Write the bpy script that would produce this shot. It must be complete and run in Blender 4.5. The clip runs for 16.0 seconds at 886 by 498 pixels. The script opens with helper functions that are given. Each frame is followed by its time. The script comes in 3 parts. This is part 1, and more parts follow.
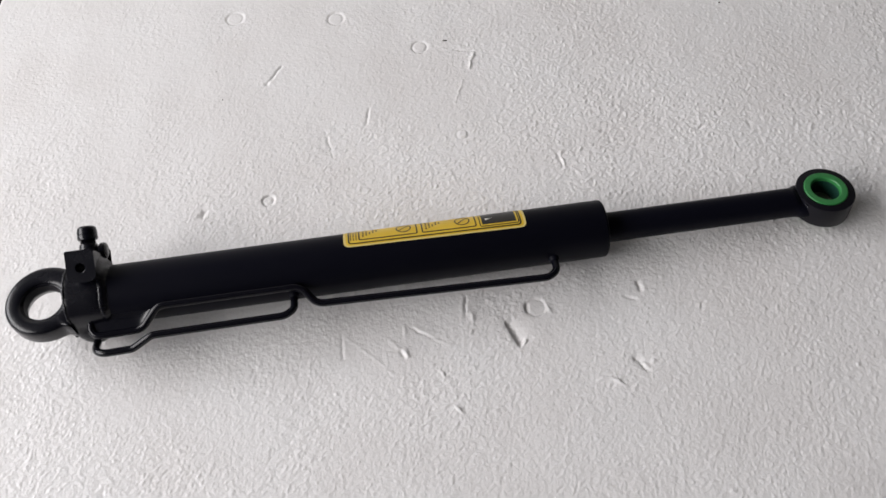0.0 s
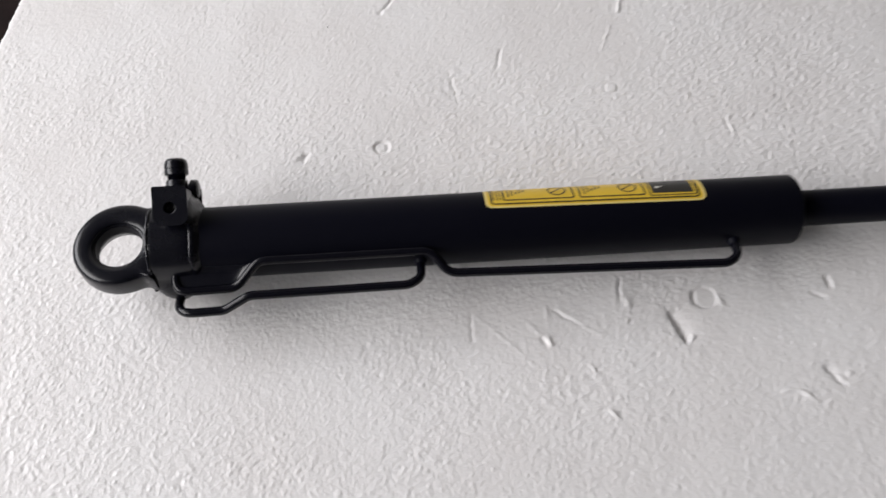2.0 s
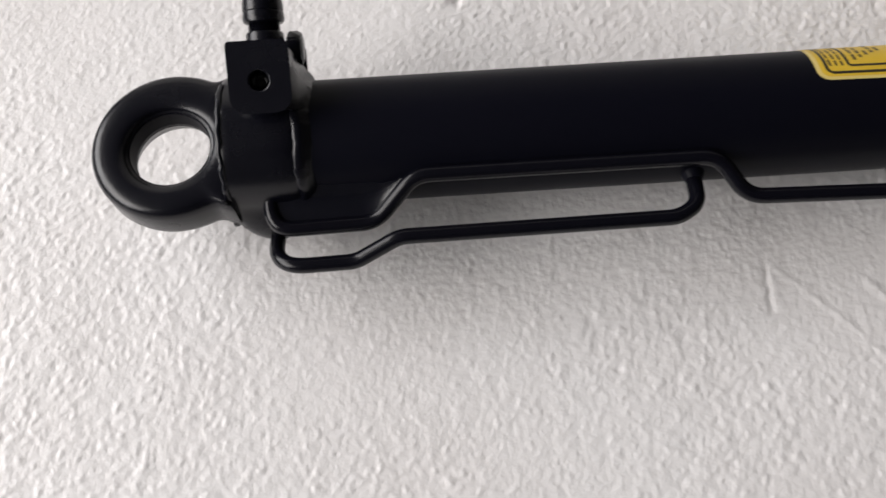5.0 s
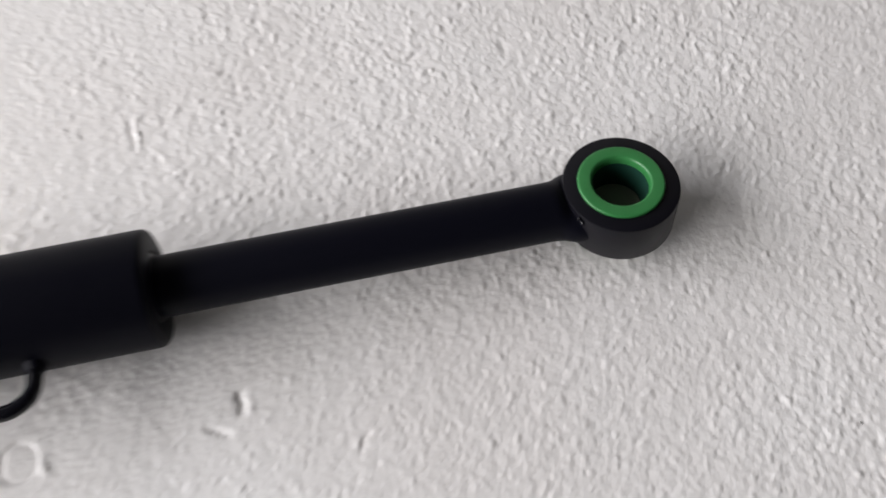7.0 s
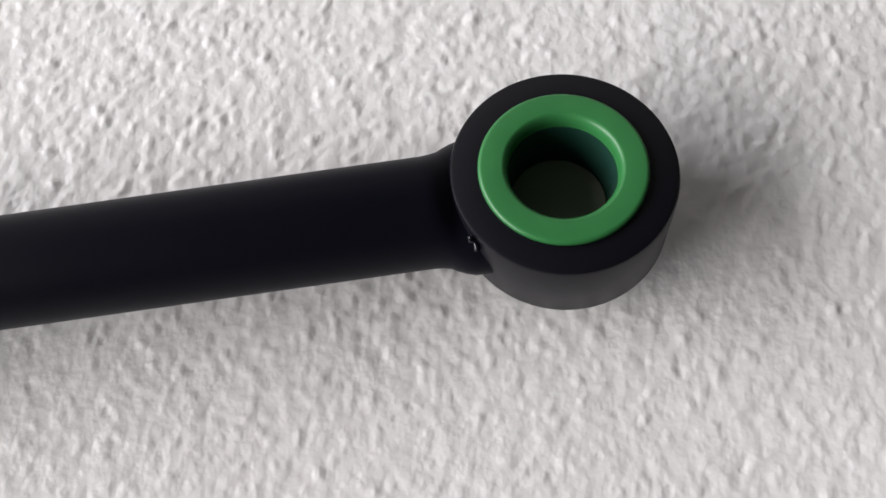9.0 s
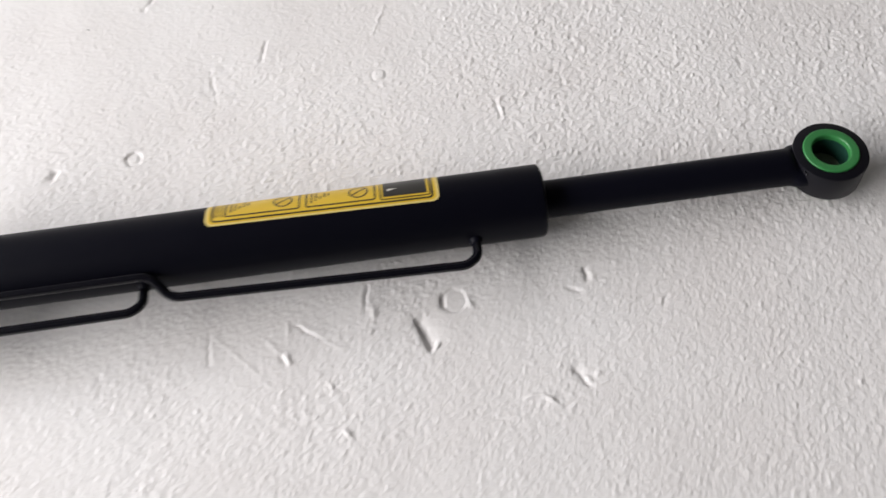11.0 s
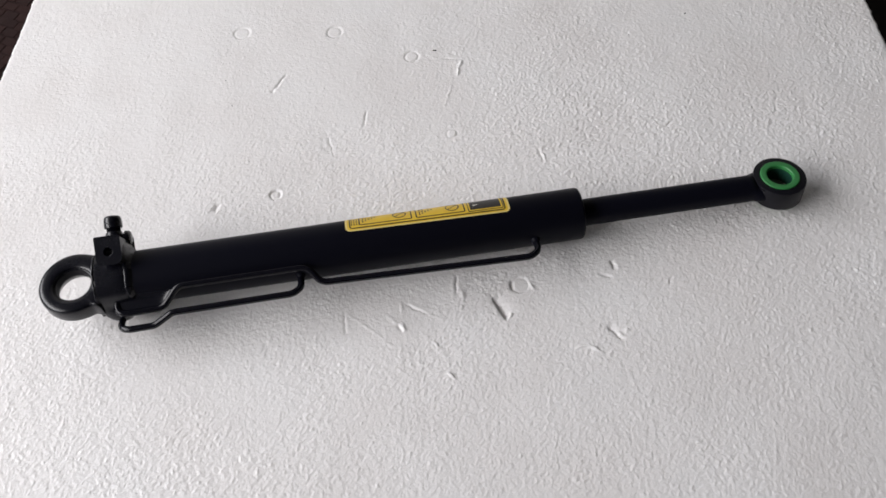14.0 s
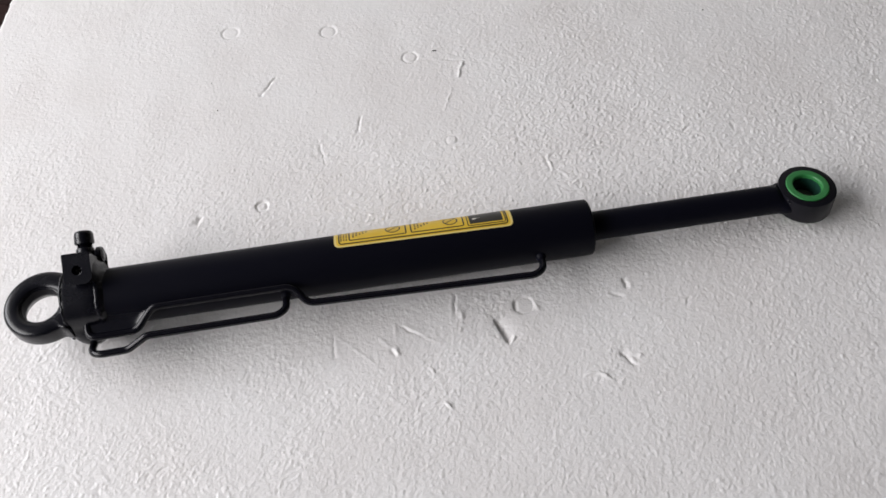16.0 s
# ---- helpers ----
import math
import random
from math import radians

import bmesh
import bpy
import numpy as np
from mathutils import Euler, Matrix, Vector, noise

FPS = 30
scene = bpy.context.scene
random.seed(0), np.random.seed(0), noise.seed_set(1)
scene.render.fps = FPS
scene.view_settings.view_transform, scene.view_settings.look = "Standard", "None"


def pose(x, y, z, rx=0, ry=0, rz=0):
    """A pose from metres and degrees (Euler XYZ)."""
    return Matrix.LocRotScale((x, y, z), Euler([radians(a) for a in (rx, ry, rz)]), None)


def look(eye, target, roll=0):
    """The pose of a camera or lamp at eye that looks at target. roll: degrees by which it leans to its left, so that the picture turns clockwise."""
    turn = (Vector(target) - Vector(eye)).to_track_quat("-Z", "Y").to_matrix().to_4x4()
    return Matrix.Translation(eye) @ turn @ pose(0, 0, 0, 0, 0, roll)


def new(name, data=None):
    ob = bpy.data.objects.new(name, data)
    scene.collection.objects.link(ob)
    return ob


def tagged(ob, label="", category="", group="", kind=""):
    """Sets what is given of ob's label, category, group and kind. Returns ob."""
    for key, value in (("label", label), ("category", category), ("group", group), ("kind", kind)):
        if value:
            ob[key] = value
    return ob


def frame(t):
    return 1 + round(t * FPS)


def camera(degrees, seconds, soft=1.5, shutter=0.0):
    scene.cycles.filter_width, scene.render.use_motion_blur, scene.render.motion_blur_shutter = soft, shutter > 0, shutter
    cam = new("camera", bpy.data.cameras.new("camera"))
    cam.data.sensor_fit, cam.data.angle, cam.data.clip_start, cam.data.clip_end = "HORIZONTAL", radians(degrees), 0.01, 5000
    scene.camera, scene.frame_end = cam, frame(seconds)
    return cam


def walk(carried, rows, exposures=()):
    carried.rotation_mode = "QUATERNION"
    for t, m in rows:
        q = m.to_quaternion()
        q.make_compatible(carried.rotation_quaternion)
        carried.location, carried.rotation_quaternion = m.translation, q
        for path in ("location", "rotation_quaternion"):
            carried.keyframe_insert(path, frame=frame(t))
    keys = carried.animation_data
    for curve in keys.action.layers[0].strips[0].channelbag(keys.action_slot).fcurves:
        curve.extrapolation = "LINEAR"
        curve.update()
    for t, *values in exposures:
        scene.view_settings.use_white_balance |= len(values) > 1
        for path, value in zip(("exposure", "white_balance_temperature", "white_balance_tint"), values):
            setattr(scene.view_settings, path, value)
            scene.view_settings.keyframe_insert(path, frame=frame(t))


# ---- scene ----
SOFT, SHUTTER = 1.6, 0.3
EXPOSURES = [(0.0, -0.15, 6500, 10), (1.5, -0.15, 6500, 10), (2.5, -0.22, 6450, 10), (3.2, -0.33, 6450, 10), (5.5, -0.18, 6720, 10), (6.0, -0.32, 6740, 10), (6.5, 0.02, 6600, 10), (7.0, 0.12, 6550, 10), (7.5, 0.27, 6500, 10), (8.0, 0.44, 6450, 10), (10.5, 0.04, 6620, 10), (11.0, 0.13, 6580, 10), (12.0, -0.24, 6450, 10), (13.0, -0.17, 6450, 10), (16.0, -0.10, 6450, 10)]
cam = camera(54.58, 16.0, soft=SOFT, shutter=SHUTTER)
# seconds, eye (metres), turn (degrees about x, y, z)
PATH = [
    (0, 0.0315, 0.0383, 0.6300, 31.41, 2.53, -1.01),
    (0.3, 0.0266, 0.0411, 0.6302, 31.22, 2.28, -1.15),
    (0.5, 0.0247, 0.0417, 0.6299, 31.23, 2.14, -1.20),
    (1, 0.0171, 0.0453, 0.6260, 31.34, 1.97, -0.93),
    (1.5, -0.0171, 0.0531, 0.6011, 31.34, 1.65, 0.28),
    (1.6, -0.0312, 0.0612, 0.5912, 31.22, 1.18, 1.37),
    (1.7, -0.0471, 0.0678, 0.5789, 31.05, 0.42, 2.21),
    (1.8, -0.0615, 0.0740, 0.5620, 30.73, -0.13, 2.35),
    (1.9, -0.0701, 0.0834, 0.5496, 30.05, -0.31, 2.53),
    (2, -0.0746, 0.0896, 0.5267, 30.12, 0.52, 2.91),
    (2.2, -0.0834, 0.1167, 0.4896, 29.86, 1.35, 3.58),
    (2.3, -0.0876, 0.1275, 0.4725, 29.73, 1.61, 4.06),
    (2.4, -0.0957, 0.1453, 0.4561, 29.11, 2.24, 5.38),
    (2.5, -0.1135, 0.1567, 0.4427, 28.78, 2.03, 6.48),
    (2.6, -0.1312, 0.1694, 0.4215, 28.37, 2.20, 6.92),
    (2.7, -0.1463, 0.1802, 0.3914, 28.00, 3.37, 7.43),
    (2.8, -0.1676, 0.1831, 0.3691, 27.85, 3.45, 7.04),
    (2.9, -0.1772, 0.1927, 0.3561, 26.64, 3.90, 6.59),
    (3, -0.1954, 0.2021, 0.3322, 25.92, 3.86, 5.96),
    (3.1, -0.2054, 0.2107, 0.3166, 25.38, 3.62, 5.71),
    (3.2, -0.2147, 0.2178, 0.3021, 25.11, 3.02, 5.26),
    (5.3, -0.1618, 0.2104, 0.3394, 21.88, 1.73, 3.13),
    (5.4, -0.1400, 0.1972, 0.3598, 22.11, 1.57, 2.42),
    (5.5, -0.1073, 0.1799, 0.3802, 22.43, 1.81, 1.57),
    (5.6, -0.0692, 0.1728, 0.3962, 21.98, 2.09, 0.96),
    (5.8, 0.0130, 0.1392, 0.4182, 24.53, 2.21, 0.39),
    (6, 0.0813, 0.1162, 0.4396, 26.17, 0.83, 0.54),
    (6.2, 0.1564, 0.0970, 0.4368, 30.24, 2.18, 1.42),
    (6.3, 0.1656, 0.1169, 0.4365, 29.97, 1.30, 0.53),
    (6.4, 0.1827, 0.1487, 0.4389, 28.67, 1.53, -0.12),
    (6.5, 0.1945, 0.1648, 0.4327, 28.61, 1.59, -0.77),
    (6.6, 0.2118, 0.1982, 0.4165, 28.81, 1.36, -1.51),
    (6.7, 0.2162, 0.2294, 0.4022, 28.20, 0.62, -2.53),
    (6.8, 0.2275, 0.2489, 0.3809, 27.52, 0.75, -3.39),
    (6.9, 0.2378, 0.2568, 0.3637, 27.45, 1.30, -4.16),
    (7, 0.2545, 0.2790, 0.3331, 25.94, 1.59, -4.70),
    (7.1, 0.2670, 0.3022, 0.3102, 24.57, 1.76, -4.50),
    (7.2, 0.2776, 0.3160, 0.2887, 22.69, 1.60, -5.23),
    (7.3, 0.2962, 0.3317, 0.2671, 21.83, 2.94, -4.78),
    (7.4, 0.3008, 0.3381, 0.2543, 21.88, 2.99, -4.41),
    (7.5, 0.3118, 0.3571, 0.2336, 19.65, 3.87, -3.23),
    (7.6, 0.3140, 0.3629, 0.2228, 18.90, 3.67, -2.41),
    (7.7, 0.3186, 0.3680, 0.2129, 18.12, 3.97, -1.82),
    (7.9, 0.3204, 0.3767, 0.1996, 17.44, 4.03, -0.97),
    (8, 0.3213, 0.3809, 0.1936, 17.30, 4.20, -0.48),
    (8.2, 0.3208, 0.3849, 0.1884, 17.15, 4.39, -0.30),
    (10.3, 0.2725, 0.2939, 0.3243, 22.30, 1.29, 0.28),
    (10.5, 0.2440, 0.2614, 0.3745, 23.28, 4.84, 2.31),
    (10.7, 0.1752, 0.2269, 0.4429, 22.77, 4.11, 1.30),
    (10.8, 0.1496, 0.1912, 0.4629, 24.65, 4.08, 0.64),
    (10.9, 0.1240, 0.1745, 0.4937, 24.57, 3.51, 0.09),
    (11, 0.1095, 0.1487, 0.5159, 26.10, 3.50, -0.17),
    (11.1, 0.0957, 0.1300, 0.5441, 26.18, 2.45, -0.55),
    (11.2, 0.0989, 0.1032, 0.5656, 26.71, 2.68, -0.53),
    (11.3, 0.1002, 0.0830, 0.5702, 28.27, 2.95, 0.36),
    (11.4, 0.0982, 0.0542, 0.5873, 29.14, 3.26, 1.91),
    (11.5, 0.0912, 0.0348, 0.6018, 29.24, 2.94, 3.02),
    (11.6, 0.0809, 0.0162, 0.6122, 29.51, 2.68, 3.50),
    (11.7, 0.0742, 0.0070, 0.6306, 29.43, 2.65, 3.91),
    (11.9, 0.0551, -0.0065, 0.6561, 30.55, 2.53, 4.96),
    (12, 0.0404, -0.0117, 0.6620, 30.88, 2.16, 5.00),
    (12.1, 0.0321, -0.0187, 0.6689, 30.85, 1.63, 4.16),
    (12.2, 0.0230, -0.0215, 0.6702, 31.18, 1.21, 3.78),
    (12.5, 0.0193, -0.0250, 0.6755, 31.95, 1.29, 2.46),
    (12.7, 0.0214, -0.0277, 0.6764, 32.17, 1.51, 1.29),
    (13, 0.0279, -0.0332, 0.6743, 32.47, 1.98, 0.39),
    (13.2, 0.0293, -0.0332, 0.6757, 32.26, 1.90, -0.47),
    (13.5, 0.0319, -0.0360, 0.6750, 32.52, 2.29, -1.78),
    (13.8, 0.0311, -0.0337, 0.6730, 32.88, 2.45, -2.00),
    (14, 0.0338, -0.0338, 0.6713, 33.26, 2.62, -1.84),
    (14.2, 0.0343, -0.0321, 0.6689, 33.40, 2.49, -2.19),
    (14.5, 0.0355, -0.0241, 0.6603, 33.73, 2.60, -1.76),
    (14.7, 0.0380, -0.0146, 0.6525, 33.87, 2.96, -1.45),
    (15, 0.0410, -0.0027, 0.6381, 33.90, 3.29, -1.11),
    (15.2, 0.0399, 0.0037, 0.6355, 33.64, 3.47, -0.92),
    (15.5, 0.0421, 0.0089, 0.6323, 33.43, 3.37, -1.02),
    (16, 0.0456, 0.0111, 0.6285, 33.25, 3.31, -1.41),
]
walk(cam, [(t, pose(x, y, z, rx, ry, rz)) for t, x, y, z, rx, ry, rz in PATH], EXPOSURES)


# ---------------------------------------------------------------- world and light
world = bpy.data.worlds.new("world")
scene.world = world
world.use_nodes = True
wn = world.node_tree.nodes
sky = wn.new("ShaderNodeTexSky")
sky.sky_type, sky.sun_disc = "NISHITA", False
sky.sun_elevation, sky.sun_rotation = radians(38), radians(250)
wn["Background"].inputs["Strength"].default_value = 0.12
world.node_tree.links.new(sky.outputs["Color"], wn["Background"].inputs["Color"])

# unseen room, added round the board: left wall with the window, metres
ROOM = (-2.30, 2.6, -2.2, 2.6, -0.05, 2.75)       # x0 x1 y0 y1 floor ceiling
WINDOW = (-1.80, 2.00, 0.60, 2.25)                 # y0 y1 z0 z1 of the opening

lamp = bpy.data.lights.new("window_light", "AREA")
lamp.shape, lamp.size, lamp.size_y = "RECTANGLE", WINDOW[1] - WINDOW[0] - 0.1, WINDOW[3] - WINDOW[2] - 0.1
lamp.energy, lamp.color = 132.0, (1.0, 0.977, 0.975)
lamp_ob = new("window_light", lamp)
lamp_ob.matrix_world = look((ROOM[0] - 0.03, (WINDOW[0] + WINDOW[1]) / 2, (WINDOW[2] + WINDOW[3]) / 2),
                            (0.1, 0.35, 0.2))


# ---------------------------------------------------------------- materials
def material(name, colour, rough, metal=0.0, spec=0.5):
    m = bpy.data.materials.new(name)
    m.use_nodes = True
    b = m.node_tree.nodes["Principled BSDF"]
    b.inputs["Base Color"].default_value = (*colour, 1)
    b.inputs["Roughness"].default_value = rough
    b.inputs["Metallic"].default_value = metal
    b.inputs["Specular IOR Level"].default_value = spec
    return m, m.node_tree.nodes, m.node_tree.links, b


def noise_node(nodes, links, scale, detail=4.0, rough=0.55, stretch=None, coords="Object"):
    tc = nodes.new("ShaderNodeTexCoord")
    src = tc.outputs[coords]
    if stretch:
        mp = nodes.new("ShaderNodeMapping")
        mp.inputs["Scale"].default_value = stretch
        links.new(src, mp.inputs["Vector"])
        src = mp.outputs["Vector"]
    n = nodes.new("ShaderNodeTexNoise")
    n.inputs["Scale"].default_value, n.inputs["Detail"].default_value, n.inputs["Roughness"].default_value = scale, detail, rough
    links.new(src, n.inputs["Vector"])
    return n


def ramp_node(nodes, links, src, stops):
    r = nodes.new("ShaderNodeValToRGB")
    while len(r.color_ramp.elements) < len(stops):
        r.color_ramp.elements.new(0.5)
    for e, (p, c) in zip(r.color_ramp.elements, stops):
        e.position, e.color = p, (*c, 1)
    links.new(src, r.inputs["Fac"])
    return r


def bump_node(nodes, links, src, strength, distance, after=None):
    b = nodes.new("ShaderNodeBump")
    b.inputs["Strength"].default_value, b.inputs["Distance"].default_value = strength, distance
    links.new(src, b.inputs["Height"])
    if after:
        links.new(after.outputs["Normal"], b.inputs["Normal"])
    return b


def vary_rough(nodes, links, bsdf, scale, low, high):
    n = noise_node(nodes, links, scale, 5)
    r = nodes.new("ShaderNodeMapRange")
    r.inputs["To Min"].default_value, r.inputs["To Max"].default_value = low, high
    links.new(n.outputs["Fac"], r.inputs["Value"])
    links.new(r.outputs["Result"], bsdf.inputs["Roughness"])


# expanded polystyrene: white beads, smeared by the mould
FOAM, n_, l_, b_ = material("expanded_polystyrene", (0.83, 0.81, 0.80), 0.55, spec=0.5)
tone = noise_node(n_, l_, 9, 6)
r_ = ramp_node(n_, l_, tone.outputs["Fac"], [(0.25, (0.79, 0.765, 0.755)), (0.55, (0.84, 0.825, 0.82)), (0.8, (0.855, 0.85, 0.85))])
l_.new(r_.outputs["Color"], b_.inputs["Base Color"])
grain = noise_node(n_, l_, 420, 1, 0.4, stretch=(1.15, 0.9, 1.0))
tc = n_.new("ShaderNodeTexCoord")
pit = n_.new("ShaderNodeTexVoronoi")
pit.inputs["Scale"].default_value = 290
l_.new(tc.outputs["Object"], pit.inputs["Vector"])
deep = n_.new("ShaderNodeMapRange")
deep.interpolation_type = "SMOOTHSTEP"
deep.inputs["From Min"].default_value, deep.inputs["From Max"].default_value = 0.10, 0.36
l_.new(pit.outputs["Distance"], deep.inputs["Value"])
fine = noise_node(n_, l_, 850, 2, 0.5)
k_ = bump_node(n_, l_, grain.outputs["Fac"], 0.26, 0.0010)
k_ = bump_node(n_, l_, deep.outputs["Result"], 0.14, 0.0005, k_)
k_ = bump_node(n_, l_, fine.outputs["Fac"], 0.13, 0.0006, k_)
l_.new(k_.outputs["Normal"], b_.inputs["Normal"])
vary_rough(n_, l_, b_, 600, 0.25, 0.65)


def black_paint(name, low, high, bump=0.12, colour=(0.0045, 0.0043, 0.0075), spec=0.5):
    m, nn, ll, bb = material(name, colour, 0.3, spec=spec)
    vary_rough(nn, ll, bb, 60, low, high)
    peel = noise_node(nn, ll, 420, 3)
    k = bump_node(nn, ll, peel.outputs["Fac"], bump, 0.0002)
    ll.new(k.outputs["Normal"], bb.inputs["Normal"])
    return m


# the extra blue in these blacks stands in for reflected sky
SATIN = black_paint("satin_black_paint", 0.36, 0.48, colour=(0.0044, 0.0046, 0.0088), spec=0.08)
GLOSS = black_paint("gloss_black_paint", 0.20, 0.32, 0.25, (0.0034, 0.0036, 0.0070), 0.42)
MATTE = black_paint("dull_black_paint", 0.36, 0.46, 0.1, spec=0.24)
PIPE = black_paint("black_pipe_paint", 0.16, 0.26, 0.10, (0.004, 0.004, 0.0070), 0.28)
WELD = black_paint("painted_weld", 0.15, 0.28, 0.30, (0.0046, 0.005, 0.009), 0.5)
DARK = black_paint("dark_bore_paint", 0.4, 0.5)
# rough and low in gloss, to quieten the foam's reflection in the bore
DULL = black_paint("dull_bore_paint", 0.5, 0.65, 0.2, spec=0.12)

GREEN, n_, l_, b_ = material("green_plastic", (0.034, 0.195, 0.056), 0.34)
tone = noise_node(n_, l_, 80, 4)
r_ = ramp_node(n_, l_, tone.outputs["Fac"], [(0.3, (0.030, 0.178, 0.050)), (0.7, (0.039, 0.212, 0.062))])
l_.new(r_.outputs["Color"], b_.inputs["Base Color"])
vary_rough(n_, l_, b_, 200, 0.28, 0.42)

# the bush's green, darkened for the shade inside its bore
SHADED_GREEN, n_, l_, b_ = material("shaded_green_plastic", (0.010, 0.042, 0.030), 0.45, spec=0.3)
vary_rough(n_, l_, b_, 200, 0.38, 0.52)
# shade in the colour: white foam as it looks deep in the bore
SHADED_FOAM, n_, l_, b_ = material("shaded_foam_olive", (0.19, 0.20, 0.155), 0.8, spec=0.12)
YELLOW, n_, l_, b_ = material("yellow_vinyl", (0.70, 0.46, 0.03), 0.38)
tone = noise_node(n_, l_, 45, 4)
r_ = ramp_node(n_, l_, tone.outputs["Fac"], [(0.3, (0.66, 0.43, 0.028)), (0.7, (0.74, 0.50, 0.04))])
l_.new(r_.outputs["Color"], b_.inputs["Base Color"])
PALE, n_, l_, b_ = material("pale_yellow_vinyl", (0.74, 0.58, 0.20), 0.42)
INK, n_, l_, b_ = material("black_ink", (0.02, 0.018, 0.015), 0.4)
FADED, n_, l_, b_ = material("faded_ink", (0.15, 0.10, 0.02), 0.45)
WHITE_INK, n_, l_, b_ = material("white_ink", (0.7, 0.68, 0.62), 0.4)

# brown taken almost to black, as the shade in the gap beyond the board
GAP_BROWN, n_, l_, b_ = material("shaded_gap_brown", (0.012, 0.008, 0.008), 0.6, spec=0.08)
tone = noise_node(n_, l_, 6, 8, 0.6, stretch=(1.0, 12.0, 1.0))
r_ = ramp_node(n_, l_, tone.outputs["Fac"], [(0.25, (0.006, 0.003, 0.003)), (0.55, (0.010, 0.0052, 0.005)), (0.8, (0.018, 0.0085, 0.0075))])
l_.new(r_.outputs["Color"], b_.inputs["Base Color"])
k_ = bump_node(n_, l_, tone.outputs["Fac"], 0.3, 0.002)
l_.new(k_.outputs["Normal"], b_.inputs["Normal"])

TILE, n_, l_, b_ = material("reddish_brown_tile", (0.025, 0.012, 0.011), 0.6, spec=0.12)
info = n_.new("ShaderNodeObjectInfo")
r_ = ramp_node(n_, l_, info.outputs["Random"], [(0.0, (0.014, 0.0055, 0.005)), (1.0, (0.021, 0.0085, 0.0075))])
tone = noise_node(n_, l_, 90, 5)
k_ = bump_node(n_, l_, tone.outputs["Fac"], 0.3, 0.001)
l_.new(r_.outputs["Color"], b_.inputs["Base Color"])
l_.new(k_.outputs["Normal"], b_.inputs["Normal"])

CONCRETE, n_, l_, b_ = material("grey_concrete", (0.05, 0.048, 0.043), 0.85, spec=0.2)
tone = noise_node(n_, l_, 7, 8)
r_ = ramp_node(n_, l_, tone.outputs["Fac"], [(0.25, (0.040, 0.038, 0.033)), (0.75, (0.066, 0.063, 0.055))])
l_.new(r_.outputs["Color"], b_.inputs["Base Color"])

# for the unseen walls and ceiling, dark so the black paint mirrors little
PLASTER, n_, l_, b_ = material("wall_plaster", (0.07, 0.068, 0.066), 0.85)
tone = noise_node(n_, l_, 3, 6)
r_ = ramp_node(n_, l_, tone.outputs["Fac"], [(0.3, (0.055, 0.053, 0.051)), (0.7, (0.08, 0.077, 0.075))])
l_.new(r_.outputs["Color"], b_.inputs["Base Color"])
# unseen far wall, kept bright to bounce light onto the board's far side
PALE_WALL, n_, l_, b_ = material("pale_bounce_paint", (0.42, 0.41, 0.40), 0.8)
tone = noise_node(n_, l_, 3, 6)
r_ = ramp_node(n_, l_, tone.outputs["Fac"], [(0.3, (0.72, 0.71, 0.69)), (0.7, (0.80, 0.79, 0.77))])
l_.new(r_.outputs["Color"], b_.inputs["Base Color"])
FRAME, n_, l_, b_ = material("white_window_paint", (0.75, 0.75, 0.73), 0.4)
SPECK, n_, l_, b_ = material("dark_grit", (0.03, 0.025, 0.02), 0.7)


# ---------------------------------------------------------------- mesh helpers
def finish(name, bm, mat, smooth=True, angle=35):
    bmesh.ops.recalc_face_normals(bm, faces=bm.faces[:])
    me = bpy.data.meshes.new(name)
    bm.to_mesh(me)
    bm.free()
    me.materials.append(mat)
    if smooth:
        me.shade_smooth()
        me.set_sharp_from_angle(angle=radians(angle))
    return me


def part(name, bm, mat, parent, label="", smooth=True, angle=35):
    ob = new(name, finish(name, bm, mat, smooth, angle))
    ob.parent = parent
    if label:
        tagged(ob, label)
    return ob


def thing(name, bm, mat, label, category, kind="", smooth=True, group=""):
    return tagged(new(name, finish(name, bm, mat, smooth)), label, category, group, kind)


def box(bm, x0, x1, y0, y1, z0, z1):
    vs = [bm.verts.new((x, y, z)) for z in (z0, z1) for x, y in ((x0, y0), (x1, y0), (x1, y1), (x0, y1))]
    for f in ((3, 2, 1, 0), (4, 5, 6, 7), (0, 1, 5, 4), (1, 2, 6, 5), (2, 3, 7, 6), (3, 0, 4, 7)):
        bm.faces.new([vs[i] for i in f])
    return bm


def loft(bm, rings, closed_ring=True, closed_loop=False, caps=True):
    """Skin a list of rings of places, each with as many corners."""
    vr = [[bm.verts.new(p) for p in r] for r in rings]
    n = len(vr[0])
    pairs = list(zip(vr, vr[1:])) + ([(vr[-1], vr[0])] if closed_loop else [])
    for a, b in pairs:
        for i in range(n if closed_ring else n - 1):
            j = (i + 1) % n
            bm.faces.new((a[i], a[j], b[j], b[i]))
    if caps and not closed_loop:
        bm.faces.new(vr[0][::-1])
        bm.faces.new(vr[-1])
    return bm


def lathe(profile, centre, axis, side, up, n=48, closed=False):
    """Turn a profile of (along, radius) about an axis."""
    bm = bmesh.new()
    rings = []
    for a, r in profile:
        rings.append([centre + axis * a + (side * math.cos(2 * math.pi * i / n) + up * math.sin(2 * math.pi * i / n)) * r for i in range(n)])
    return loft(bm, rings, closed_loop=closed, caps=not closed)


